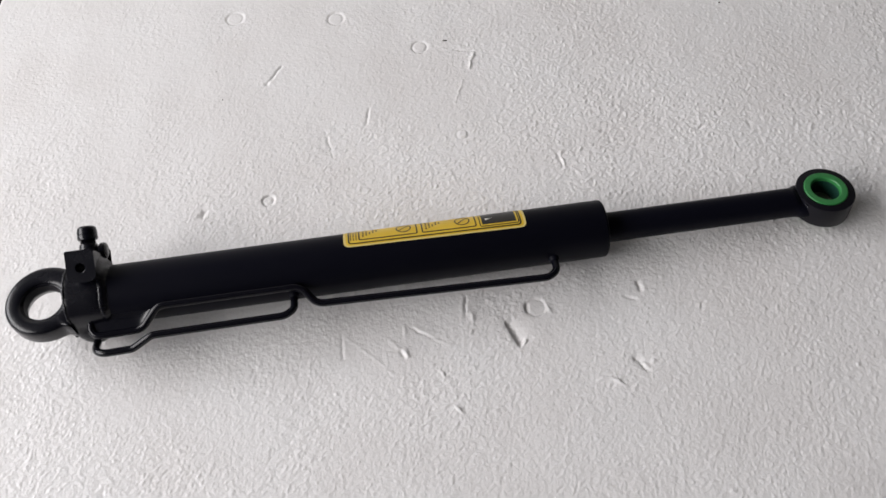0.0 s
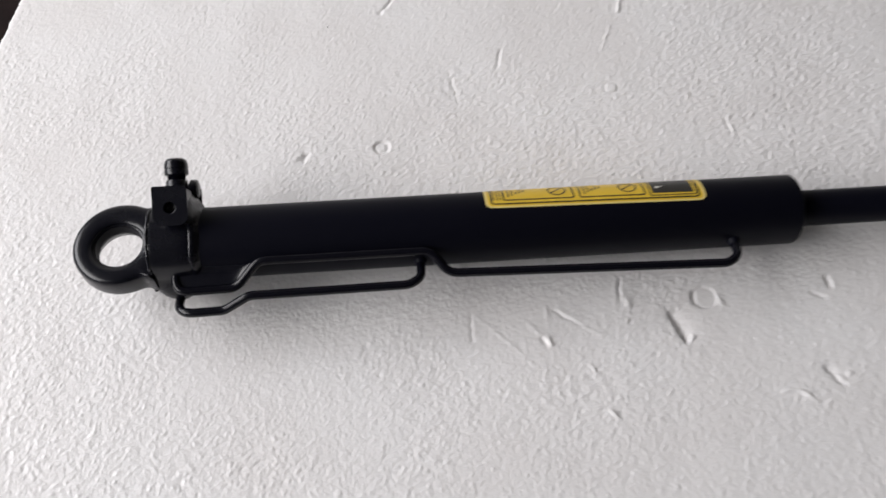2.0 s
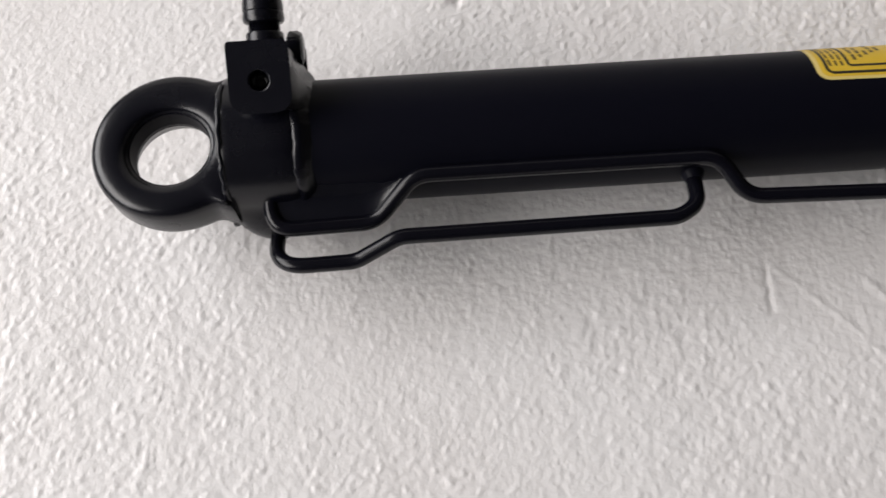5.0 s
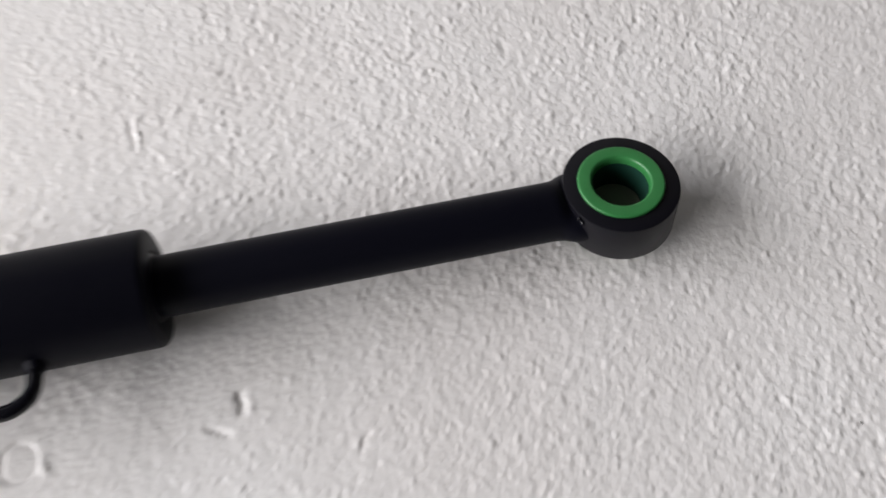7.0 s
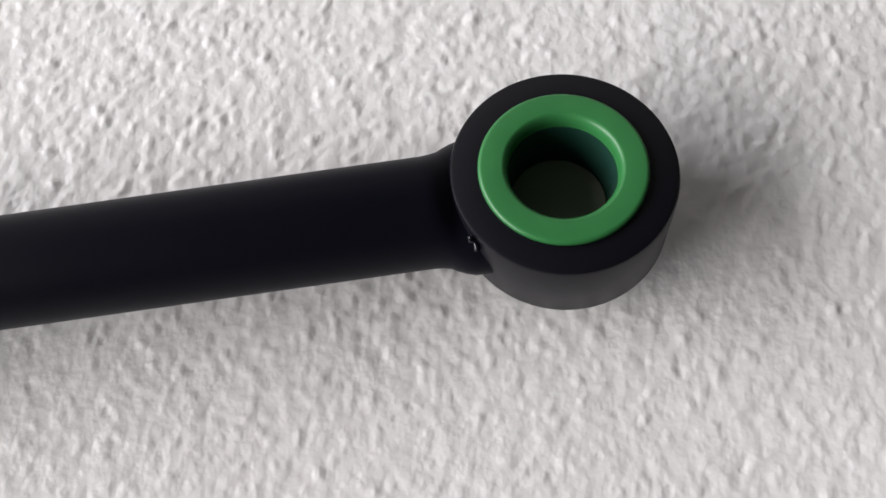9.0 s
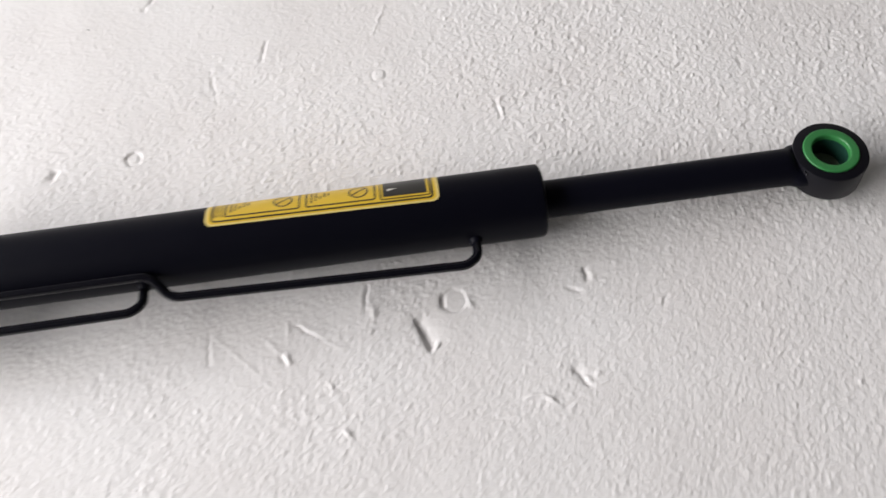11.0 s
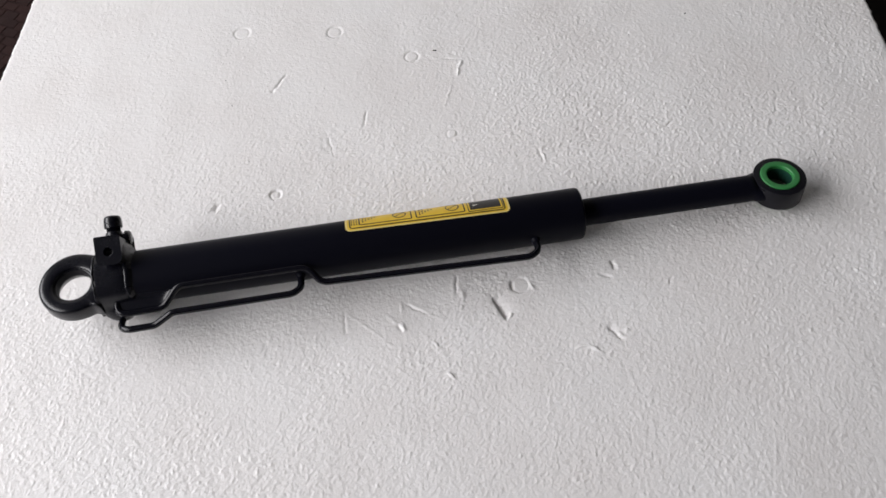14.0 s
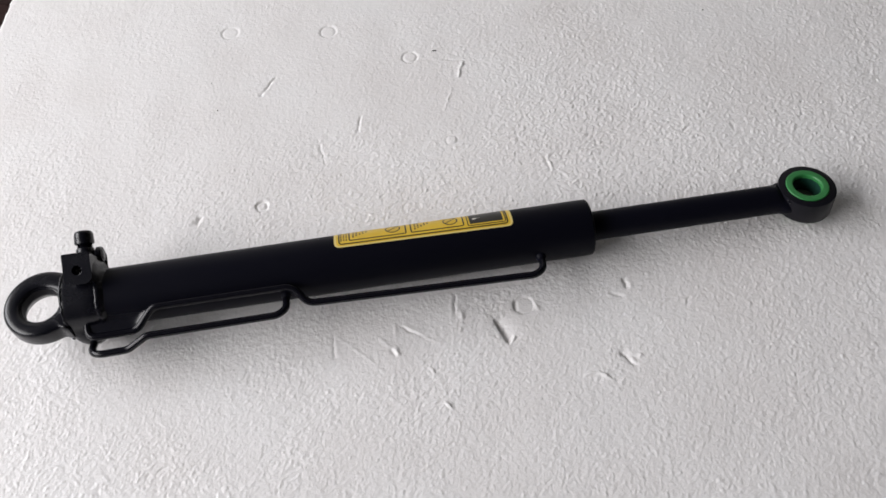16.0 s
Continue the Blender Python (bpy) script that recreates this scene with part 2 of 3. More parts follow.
def rounded_path(points, radius, steps=8):
    """A polyline with its corners turned into arcs."""
    pts = [Vector(p) for p in points]
    out = [pts[0]]
    for a, b, c in zip(pts, pts[1:], pts[2:]):
        u, v = (a - b), (c - b)
        lu, lv = u.length, v.length
        u, v = u / lu, v / lv
        ang = u.angle(v)
        if ang > 3.1:
            out.append(b)
            continue
        cut = min(radius / math.tan(ang / 2), lu * 0.48, lv * 0.48)
        p, q = b + u * cut, b + v * cut
        for i in range(steps + 1):
            t = i / steps
            out.append(p * (1 - t) ** 2 + b * 2 * t * (1 - t) + q * t * t)
    out.append(pts[-1])
    return out


def tube(points, radius, n=16, wobble=0.0):
    bm = bmesh.new()
    tangent = [(b - a).normalized() for a, b in zip(points, points[1:])]
    tangent = [tangent[0]] + [(a + b).normalized() for a, b in zip(tangent, tangent[1:])] + [tangent[-1]]
    side = tangent[0].orthogonal().normalized()
    rings = []
    for k, (p, t) in enumerate(zip(points, tangent)):
        side = (side - t * side.dot(t)).normalized()
        up = t.cross(side)
        r = radius * (1 + wobble * noise.noise(p * 400))
        rings.append([p + (side * math.cos(2 * math.pi * i / n) + up * math.sin(2 * math.pi * i / n)) * r for i in range(n)])
    return loft(bm, rings)


# ---------------------------------------------------------------- room
def build_room():
    x0, x1, y0, y1, z0, z1 = ROOM
    t = 0.2
    tagged(new("floor", finish("floor", box(bmesh.new(), x0 - t, x1 + t, y0 - t, y1 + t, z0 - 0.15, z0), CONCRETE, False)),
           "bare grey concrete floor", "floor", kind="structure")
    tagged(new("ceiling", finish("ceiling", box(bmesh.new(), x0 - t, x1 + t, y0 - t, y1 + t, z1, z1 + 0.15), PLASTER, False)),
           "unseen plain dark grey ceiling, added to close the room", "ceiling", kind="structure")
    for nm, b, mat, txt in (("wall_east", (x1, x1 + t, y0, y1), PLASTER, "unseen plain dark grey wall, added to close the room"), ("wall_north", (x0 - t, x1 + t, y1, y1 + t), PALE_WALL, "unseen plain pale wall, added to bounce light onto the board"), ("wall_south", (x0 - t, x1 + t, y0 - t, y0), PLASTER, "unseen plain dark grey wall, added to close the room")):
        tagged(new(nm, finish(nm, box(bmesh.new(), *b, z0, z1), mat, False)), txt, "wall", kind="structure")
    # the wall with the window: four pieces round the opening, one mesh
    a, b, c, d = WINDOW
    bm = bmesh.new()
    box(bm, x0 - t, x0, y0, a, z0, z1)
    box(bm, x0 - t, x0, b, y1, z0, z1)
    box(bm, x0 - t, x0, a, b, z0, c)
    box(bm, x0 - t, x0, a, b, d, z1)
    tagged(new("wall_west", finish("wall_west", bm, PLASTER, False)), "unseen plain dark grey wall with a window opening, added to close the room", "wall", kind="structure")
    win = tagged(new("window_1"), "white painted window frame in the wall opening", "window", kind="structure")
    w = 0.05
    for pa, pb, pc, pd in ((a, a + w, c, d), (b - w, b, c, d), (a + w, b - w, c, c + w), (a + w, b - w, d - w, d), ((a + b) / 2 - w / 2, (a + b) / 2 + w / 2, c + w, d - w)):
        part("window_frame", box(bmesh.new(), x0 - 0.13, x0 - 0.07, pa, pb, pc, pd), FRAME, win, smooth=False)


build_room()

# near-black panel under the board's far part, standing in for a shaded gap
bm = bmesh.new()
box(bm, -1.3, 1.5, 0.604, 1.7, -0.05, -0.044)
bmesh.ops.bevel(bm, geom=bm.edges[:], offset=0.0015, segments=2, affect="EDGES")
thing("gap_panel", bm, GAP_BROWN, "near-black brown panel under the foam board, standing in for a shaded gap", "panel")


# small brown tiles on the panel, beside the far corner of the board
def build_tiles():
    bed = tagged(new("tile_sheet"), "sheet of small reddish-brown tiles with dark joints", "tiles", kind="structure")
    bm = bmesh.new()
    box(bm, -0.0098, 0.0098, -0.0064, 0.0064, -0.0439, -0.0430)
    bmesh.ops.bevel(bm, geom=[e for e in bm.edges if all(v.co.z > -0.0435 for v in e.verts)], offset=0.0004, segments=2, affect="EDGES")
    me = finish("tile", bm, TILE, False)
    rng = random.Random(4)
    turn = radians(-24)
    for i in range(-14, 15):
        for j in range(-18, 19):
            u, v = (i + 0.5 * (j % 2)) * 0.0202, j * 0.0134
            px, py = -0.60 + u * math.cos(turn) - v * math.sin(turn), 0.83 + u * math.sin(turn) + v * math.cos(turn)
            if -0.72 < px < -0.485 and 0.728 < py < 0.94:
                ob = new("tile", me)
                ob.parent = bed
                ob.matrix_world = pose(px, py, rng.uniform(-0.0002, 0.0), rng.uniform(-1, 1), rng.uniform(-1, 1), -24 + rng.uniform(-1.5, 1.5))


build_tiles()


# ---------------------------------------------------------------- foam board
def lattice(x, y, cell, seed):
    rng = np.random.default_rng(seed)
    t = rng.random((256, 256))
    u, v = x / cell, y / cell
    i, j = np.floor(u).astype(int), np.floor(v).astype(int)
    u, v = u - i, v - j
    u, v = u * u * (3 - 2 * u), v * v * (3 - 2 * v)
    g = lambda a, b: t[a % 256, b % 256]
    return (g(i, j) * (1 - u) + g(i + 1, j) * u) * (1 - v) + (g(i, j + 1) * (1 - u) + g(i + 1, j + 1) * u) * v - 0.5


def beads(x, y, cell, seed):
    """Distance to the nearest of scattered bead middles, in cells."""
    rng = np.random.default_rng(seed)
    jx, jy = rng.random((256, 256)), rng.random((256, 256))
    u, v = x / cell, y / cell
    i, j = np.floor(u).astype(int), np.floor(v).astype(int)
    best = np.full(x.shape, 9.0)
    for a in (-1, 0, 1):
        for b in (-1, 0, 1):
            p, q = i + a, j + b
            d = (p + jx[p % 256, q % 256] - u) ** 2 + (q + jy[p % 256, q % 256] - v) ** 2
            best = np.minimum(best, d)
    return np.sqrt(best)


def cut(x, y, a, b, width, depth, lip=0.0):
    """A cut from a to b, shallow at its ends, with a torn lip on its left side."""
    ax, ay = a
    dx, dy = b[0] - ax, b[1] - ay
    ln = math.hypot(dx, dy)
    along = ((x - ax) * dx + (y - ay) * dy) / ln**2
    t = np.clip(along, 0, 1)
    d = np.hypot(x - ax - t * dx, y - ay - t * dy)
    side = (dx * (y - ay) - dy * (x - ax)) / ln
    swell = 0.45 + 0.55 * np.sin(math.pi * np.clip(along, 0, 1)) + 0.9 * lattice(x, y, 0.0045, 17)
    h = -depth * swell * np.exp(-((d / width) ** 2))
    if lip:
        fall = np.exp(-np.maximum(side - 1.2 * width, 0) / 0.0055) / (1 + np.exp(np.clip(-(side - 0.6 * width) / (0.25 * width), -40, 40)))
        bulge = fall * np.clip(np.sin(math.pi * np.clip(along, 0, 1)), 0, 1) ** 0.7
        h = h + lip * bulge * (0.85 + 0.9 * lattice(x, y, 0.005, 18))
    return h


def scoop(x, y, a, b, depth, reach, wall=0.0006):
    """A scooped place: it drops steeply along a to b and comes up slowly on the left of that line."""
    ax, ay = a
    dx, dy = b[0] - ax, b[1] - ay
    ln = math.hypot(dx, dy)
    along = ((x - ax) * dx + (y - ay) * dy) / ln**2
    side = (dx * (y - ay) - dy * (x - ax)) / ln + 0.0016 * lattice(x, y, 0.004, 31)
    ends = 1 / (1 + np.exp(np.clip((np.abs(along - 0.5) - 0.46) / 0.06, -40, 40)))
    return -depth * ends * np.exp(-np.maximum(side, 0) / reach) / (1 + np.exp(np.clip(-side / wall, -40, 40)))


def stamp(x, y, c, radius, width, depth, floor=0.0):
    d = np.hypot(x - c[0], y - c[1])
    return -depth * np.exp(-(((d - radius) / width) ** 2)) - floor / (1 + np.exp(np.clip((d - radius) / (0.25 * width), -40, 40)))


def pits(x, y, cell, seed, size, depth, share=1.0):
    """Small sharp-edged pits (or grains, turned over) of the fused beads, each of its own size, stretch and depth."""
    rng = np.random.default_rng(seed)
    jx, jy, turn, big, deep, live = (rng.random((256, 256)) for _ in range(6))
    u, v = x / cell, y / cell
    i, j = np.floor(u).astype(int), np.floor(v).astype(int)
    h = np.zeros(x.shape)
    for a in (-1, 0, 1):
        for b in (-1, 0, 1):
            p, q = (i + a) % 256, (j + b) % 256
            dx, dy = (i + a + jx[p, q] - u) * cell, (j + b + jy[p, q] - v) * cell
            c, s = np.cos(3.1416 * turn[p, q]), np.sin(3.1416 * turn[p, q])
            r = size * (0.6 + 0.8 * big[p, q])
            d2 = ((c * dx + s * dy) / (1.5 * r)) ** 2 + ((c * dy - s * dx) / (0.8 * r)) ** 2
            h -= np.where(live[p, q] < share, depth * (0.35 + deep[p, q]) * np.exp(-(d2 ** 1.5)), 0)
    return h


def patch_of(x, y, cx, cy, rx, ry):
    return np.exp(-(((x - cx) / rx) ** 2 + ((y - cy) / ry) ** 2) ** 2)


def foam_height(x, y):
    # grain of fused beads: lumps and small pits, rougher in some places than in others
    def turned(a):
        return x * math.cos(a) + y * math.sin(a), -x * math.sin(a) + y * math.cos(a)

    rough = 0.95 + 0.8 * lattice(x, y, 0.16, 3) + 0.7 * lattice(x, y, 0.05, 4)
    rough = np.clip(rough, 0.7, 1.25)
    # rubbed smooth: inside the mould rings, beside the cuts, where it is scratched
    for cx, cy, rx, ry, much in ((0.0855, 0.3645, 0.0085, 0.0085, 0.85), (0.0745, 0.3470, 0.0085, 0.0110, 0.8), (-0.0450, 0.3350, 0.055, 0.032, 0.6), (0.020, 0.365, 0.022, 0.018, 0.5), (0.040, 0.330, 0.075, 0.042, 0.15),
                                 (-0.2020, 0.7155, 0.0085, 0.0085, 0.8), (-0.0960, 0.7085, 0.0080, 0.0080, 0.8), (-0.0090, 0.6630, 0.0075, 0.0075, 0.8)):
        rough = rough * (1 - much * patch_of(x, y, cx, cy, rx, ry))
    h = 0.00028 * (lattice(*turned(0.5), 0.0046, 5) + lattice(*turned(1.2), 0.0041, 15))
    h += 0.00026 * (lattice(*turned(0.9), 0.0026, 6) + lattice(*turned(0.2), 0.0023, 16))
    h -= 0.00024 * beads(x, y, 0.0034, 7) ** 2
    h -= pits(*turned(0.35), 0.0033, 23, 0.00085, 0.00048, 0.66) + pits(*turned(1.05), 0.0046, 27, 0.00100, 0.00034, 0.60)
    h += pits(*turned(0.8), 0.0064, 29, 0.00090, 0.00042, 0.45)
    # the near right side is the grainiest, the rest was pressed flatter
    rough = rough * (1 - 0.22 * np.clip((0.14 - x) / 0.26, 0, 1)) * (1 - 0.22 * np.clip((y - 0.52) / 0.20, 0, 1))
    h = 0.74 * h * rough
    h += 0.0010 * lattice(x, y, 0.09, 8) + 0.0005 * lattice(x, y, 0.03, 9)
    # dents, cuts and mould marks, their outlines frayed
    rx, ry = x + 0.0005 * lattice(x, y, 0.0120, 11), y + 0.0005 * lattice(x, y, 0.0120, 12)
    x, y = x + 0.0012 * lattice(x, y, 0.0060, 11) + 0.0010 * lattice(x, y, 0.0028, 13), y + 0.0012 * lattice(x, y, 0.0060, 12) + 0.0010 * lattice(x, y, 0.0028, 14)
    h += scoop(x, y, (0.0598, 0.3525), (0.0718, 0.3300), 0.0042, 0.0060, 0.0009)
    h += cut(x, y, (0.0700, 0.3345), (0.0722, 0.3290), 0.0014, 0.0012)
    h += cut(x, y, (0.0726, 0.3305), (0.0768, 0.3372), 0.0013, -0.0018)
    h += stamp(rx, ry, (0.0855, 0.3645), 0.0080, 0.0010, 0.0004, 0.0008)
    h -= 0.0008 * patch_of(rx, ry, 0.0782, 0.3640, 0.0020, 0.0060)
    h += cut(x, y, (0.0940, 0.3665), (0.0985, 0.3570), 0.0012, -0.0009)
    h += scoop(x, y, (0.1588, 0.3168), (0.1696, 0.3050), 0.0032, 0.0032, 0.0009)
    h += cut(x, y, (0.1655, 0.3122), (0.1722, 0.3062), 0.0018, -0.0012)
    h += cut(x, y, (0.1735, 0.3120), (0.1765, 0.3150), 0.0016, -0.0012)
    h += scoop(x, y, (0.1704, 0.3865), (0.1730, 0.3760), 0.0030, 0.0030, 0.0009)
    h += cut(x, y, (0.1752, 0.3850), (0.1768, 0.3770), 0.0022, -0.0008)
    h += cut(x, y, (0.1600, 0.3712), (0.1680, 0.3685), 0.0014, 0.0012)
    h += cut(x, y, (-0.0175, 0.3497), (0.0010, 0.3392), 0.0010, 0.0010, 0.0008)
    h += cut(x, y, (0.0010, 0.3392), (0.0138, 0.3335), 0.0009, -0.0004)
    h += cut(x, y, (0.0290, 0.3765), (0.0276, 0.3580), 0.0009, 0.0012, 0.0004)
    h += cut(x, y, (0.0255, 0.3766), (0.0240, 0.3560), 0.0012, -0.0004)
    h += cut(x, y, (0.0330, 0.3600), (0.0350, 0.3540), 0.0020, -0.0012)
    h += cut(x, y, (-0.0347, 0.3404), (-0.0200, 0.3240), 0.0012, -0.0008)
    h += cut(x, y, (-0.0225, 0.3310), (-0.0190, 0.3235), 0.0015, -0.0009)
    h += cut(x, y, (-0.0270, 0.3310), (-0.0225, 0.3240), 0.0014, 0.0009)
    h += cut(x, y, (-0.0684, 0.3417), (-0.0283, 0.3075), 0.0009, -0.0004)
    h += cut(x, y, (-0.0731, 0.3460), (-0.0722, 0.3236), 0.0010, 0.0006, 0.0003)
    h += cut(x, y, (-0.0226, 0.3534), (-0.0215, 0.3400), 0.0012, -0.0005)
    h += cut(x, y, (0.0059, 0.3110), (0.0117, 0.3044), 0.0010, -0.0006)
    h += cut(x, y, (0.1298, 0.2985), (0.1402, 0.3004), 0.0013, -0.0010)
    h += cut(x, y, (0.1402, 0.3004), (0.1500, 0.2932), 0.0013, -0.0012)
    h += cut(x, y, (0.0175, 0.2805), (0.0235, 0.2752), 0.0013, -0.0011)
    h += cut(x, y, (0.2215, 0.3640), (0.2190, 0.3560), 0.0012, 0.0004)
    # the far side
    h += stamp(rx, ry, (-0.2020, 0.7155), 0.0085, 0.0013, 0.0006, 0.0004)
    h += stamp(rx, ry, (-0.0960, 0.7085), 0.0080, 0.0013, 0.0007, 0.0004)
    h += stamp(rx, ry, (-0.1460, 0.4820), 0.0052, 0.0012, 0.0010, 0.0008)
    h += scoop(x, y, (-0.2032, 0.4645), (-0.2008, 0.4748), 0.0026, 0.0030)
    h += cut(x, y, (0.0237, 0.6574), (0.0451, 0.6546), 0.0011, 0.0007)
    h += cut(x, y, (0.0451, 0.6546), (0.0398, 0.6321), 0.0013, -0.0011)
    h += cut(x, y, (0.0330, 0.6160), (0.0250, 0.5880), 0.0010, -0.0006)
    h += stamp(rx, ry, (-0.0090, 0.6630), 0.0075, 0.0012, 0.0008, 0.0002)
    h += cut(x, y, (-0.1470, 0.6450), (-0.1601, 0.6214), 0.0015, 0.0012, 0.0008)
    h += cut(x, y, (-0.0579, 0.5852), (-0.0599, 0.5623), 0.0010, 0.0010, 0.0004)
    h += cut(x, y, (-0.0991, 0.5610), (-0.0894, 0.5270), 0.0010, 0.0007)
    h += cut(x, y, (0.1174, 0.5215), (0.1203, 0.5043), 0.0012, 0.0006)
    h += cut(x, y, (0.1200, 0.5215), (0.1228, 0.5043), 0.0012, -0.0006)
    h += cut(x, y, (0.2490, 0.5425), (0.2560, 0.5485), 0.0013, 0.0007)
    h += cut(x, y, (0.2460, 0.5880), (0.2440, 0.5830), 0.0014, 0.0007)
    h += cut(x, y, (0.2260, 0.5180), (0.2280, 0.5060), 0.0011, -0.0005)
    h += cut(x, y, (0.2248, 0.5365), (0.2258, 0.5325), 0.0013, 0.0007)
    h += cut(x, y, (0.2955, 0.5500), (0.2970, 0.5440), 0.0012, 0.0004)
    h += cut(x, y, (0.2775, 0.5725), (0.2800, 0.5775), 0.0012, 0.0005)
    h += cut(x, y, (0.1078, 0.6250), (0.1088, 0.6320), 0.0011, -0.0005)
    h += stamp(rx, ry, (0.0310, 0.5490), 0.0050, 0.0014, 0.0004, -0.0005)
    return h


def build_board():
    x0, x1, far, near = -0.4775, 0.502, 1.25, -0.35
    xs = np.linspace(0, 1, 1181)
    ys = np.concatenate([np.arange(near, 0.06, 0.012), np.arange(0.06, 0.13, 0.0018), np.arange(0.13, 0.735, 0.00085), np.arange(0.735, 0.90, 0.0018), np.arange(0.90, far, 0.012), [far]])
    gy, gu = np.meshgrid(ys, xs, indexing="ij")
    gx = (x0 + (gy - 0.502) * 0.0565) * (1 - gu) + x1 * gu
    edge = np.minimum(gu, 1 - gu) * 0.98
    crumble = 0.0016 * lattice(gx * 0 + np.sign(gu - 0.5), gy, 0.006, 21) + 0.0012 * lattice(gx * 0 + np.sign(gu - 0.5), gy, 0.0025, 22)
    gx = gx + crumble * np.exp(-edge / 0.003)
    gz = foam_height(gx, gy) - 0.0025 * np.exp(-edge / 0.0015)
    ny, nx = gx.shape
    co = np.stack([gx, gy, gz], -1).reshape(-1, 3)
    idx = np.arange(ny * nx).reshape(ny, nx)
    quads = np.stack([idx[:-1, :-1], idx[:-1, 1:], idx[1:, 1:], idx[1:, :-1]], -1).reshape(-1, 4)
    rim = np.concatenate([idx[0, :-1], idx[:-1, -1], idx[-1, :0:-1], idx[:0:-1, 0]])
    low = co[rim].copy()
    low[:, 2] = -0.0438
    k = len(co)
    n = len(rim)
    a, b = np.arange(n), np.roll(np.arange(n), -1)
    sides = np.stack([rim[a], k + a, k + b, rim[b]], -1)
    co = np.concatenate([co, low])
    faces = np.concatenate([quads, sides])
    me = bpy.data.meshes.new("foam_board")
    me.vertices.add(len(co))
    me.vertices.foreach_set("co", co.ravel())
    me.loops.add(faces.size)
    me.loops.foreach_set("vertex_index", faces.ravel())
    me.polygons.add(len(faces))
    me.polygons.foreach_set("loop_start", np.arange(0, faces.size, 4))
    me.update(calc_edges=True)
    me.validate()
    me.materials.append(FOAM)
    me.shade_smooth()
    ob = new("foam_board", me)
    return tagged(ob, "white expanded polystyrene board with dents and cuts in its grainy top", "foam board")


build_board()

for (px, py), size in (((0.0165, 0.6703), (0.0045, 0.0012)), ((0.2984, 0.7071), (0.0022, 0.0011)), ((-0.2018, 0.6037), (0.0012, 0.0011)), ((-0.2126, 0.6414), (0.0010, 0.0007)), ((0.4141, 0.3513), (0.0008, 0.0006))):
    bm = bmesh.new()
    bmesh.ops.create_icosphere(bm, subdivisions=2, radius=1)
    for v in bm.verts:
        v.co *= 1 + 0.3 * noise.noise(v.co * 2 + Vector((px, py, 0)) * 50)
        v.co = Vector((px + v.co.x * size[0] * 0.5, py + v.co.y * size[1] * 0.7, foam_height(np.array([px]), np.array([py]))[0] + 0.0001 + v.co.z * 0.0005))
    thing("grit_speck", bm, SPECK, "dark speck of grit on the white foam board", "grit", group="grit on the foam board")


# ---------------------------------------------------------------- hydraulic cylinder
ORIGIN, ALONG, ACROSS, UPWARD = Vector((0.00000, 0.40478, 0.02773)), Vector((0.99114, 0.13000, -0.02706)), Vector((-0.13005, 0.99151, -0.00000)), Vector((0.02683, 0.00352, 0.99963))
X, Y, Z = Vector((1, 0, 0)), Vector((0, 1, 0)), Vector((0, 0, 1))
RAM = new("hydraulic_cylinder")
RAM.matrix_world = Matrix((ALONG, ACROSS, UPWARD)).transposed().to_4x4()
RAM.matrix_world.translation = ORIGIN
tagged(RAM, "black painted hydraulic cylinder with steel pipes on a foam board", "hydraulic cylinder")

R_BARREL, R_ROD = 0.0238, 0.0124
S0, S1 = -0.2575, 0.1462          # barrel, along the axis


def at(s, y, z):
    return Vector((s, y, z))


# barrel, its open end turned in to the gland
barrel = part("barrel", lathe([(S0, R_BARREL * 0.6), (S0, R_BARREL - 0.001), (S0 + 0.001, R_BARREL), (S1 - 0.0026, R_BARREL), (S1 - 0.0016, R_BARREL - 0.0003), (S1 - 0.0007, R_BARREL - 0.0011), (S1 - 0.0001, R_BARREL - 0.0026),
                               (S1, 0.0150), (S1 - 0.0008, 0.0142), (S1 - 0.003, 0.0140), (S1 - 0.003, 0.008)], at(0, 0, 0), X, Y, Z, 96), SATIN, RAM, "long satin black steel tube")
part("wiper_ring", lathe([(S1 - 0.004, R_ROD), (S1 - 0.004, 0.0140), (S1 - 0.0006, 0.0139), (S1 - 0.0002, 0.0130), (S1 - 0.0002, R_ROD)], at(0, 0, 0), X, Y, Z, 64, True), DARK, barrel)

# piston rod
bm = bmesh.new()
rings = []
for a, ry, rz in ((S1 - 0.02, R_ROD, R_ROD), (0.3060, R_ROD, R_ROD), (0.3080, R_ROD + 0.0002, R_ROD - 0.0003), (0.3098, R_ROD + 0.0007, R_ROD - 0.0010), (0.3112, R_ROD + 0.0016, R_ROD - 0.0021), (0.3128, R_ROD + 0.0024, R_ROD - 0.0027), (0.3148, R_ROD + 0.0030, R_ROD - 0.0029), (0.3190, R_ROD + 0.0032, R_ROD - 0.0030)):
    rings.append([at(a, ry * math.cos(2 * math.pi * i / 64), rz * math.sin(2 * math.pi * i / 64)) for i in range(64)])
rod = part("piston_rod", loft(bm, rings), SATIN, RAM)

# eye of the rod, turned a little about the axis
EYE_S, EYE_Y, EYE_R, EYE_H, LEAN_EYE = 0.3355, 0.0004, 0.0240, 0.0108, 0.106
eye_up = Z * math.cos(LEAN_EYE) + Y * math.sin(LEAN_EYE)
eye_side = Y * math.cos(LEAN_EYE) - Z * math.sin(LEAN_EYE)
eye_mid = at(EYE_S, EYE_Y, 0)
c_ = 0.0009
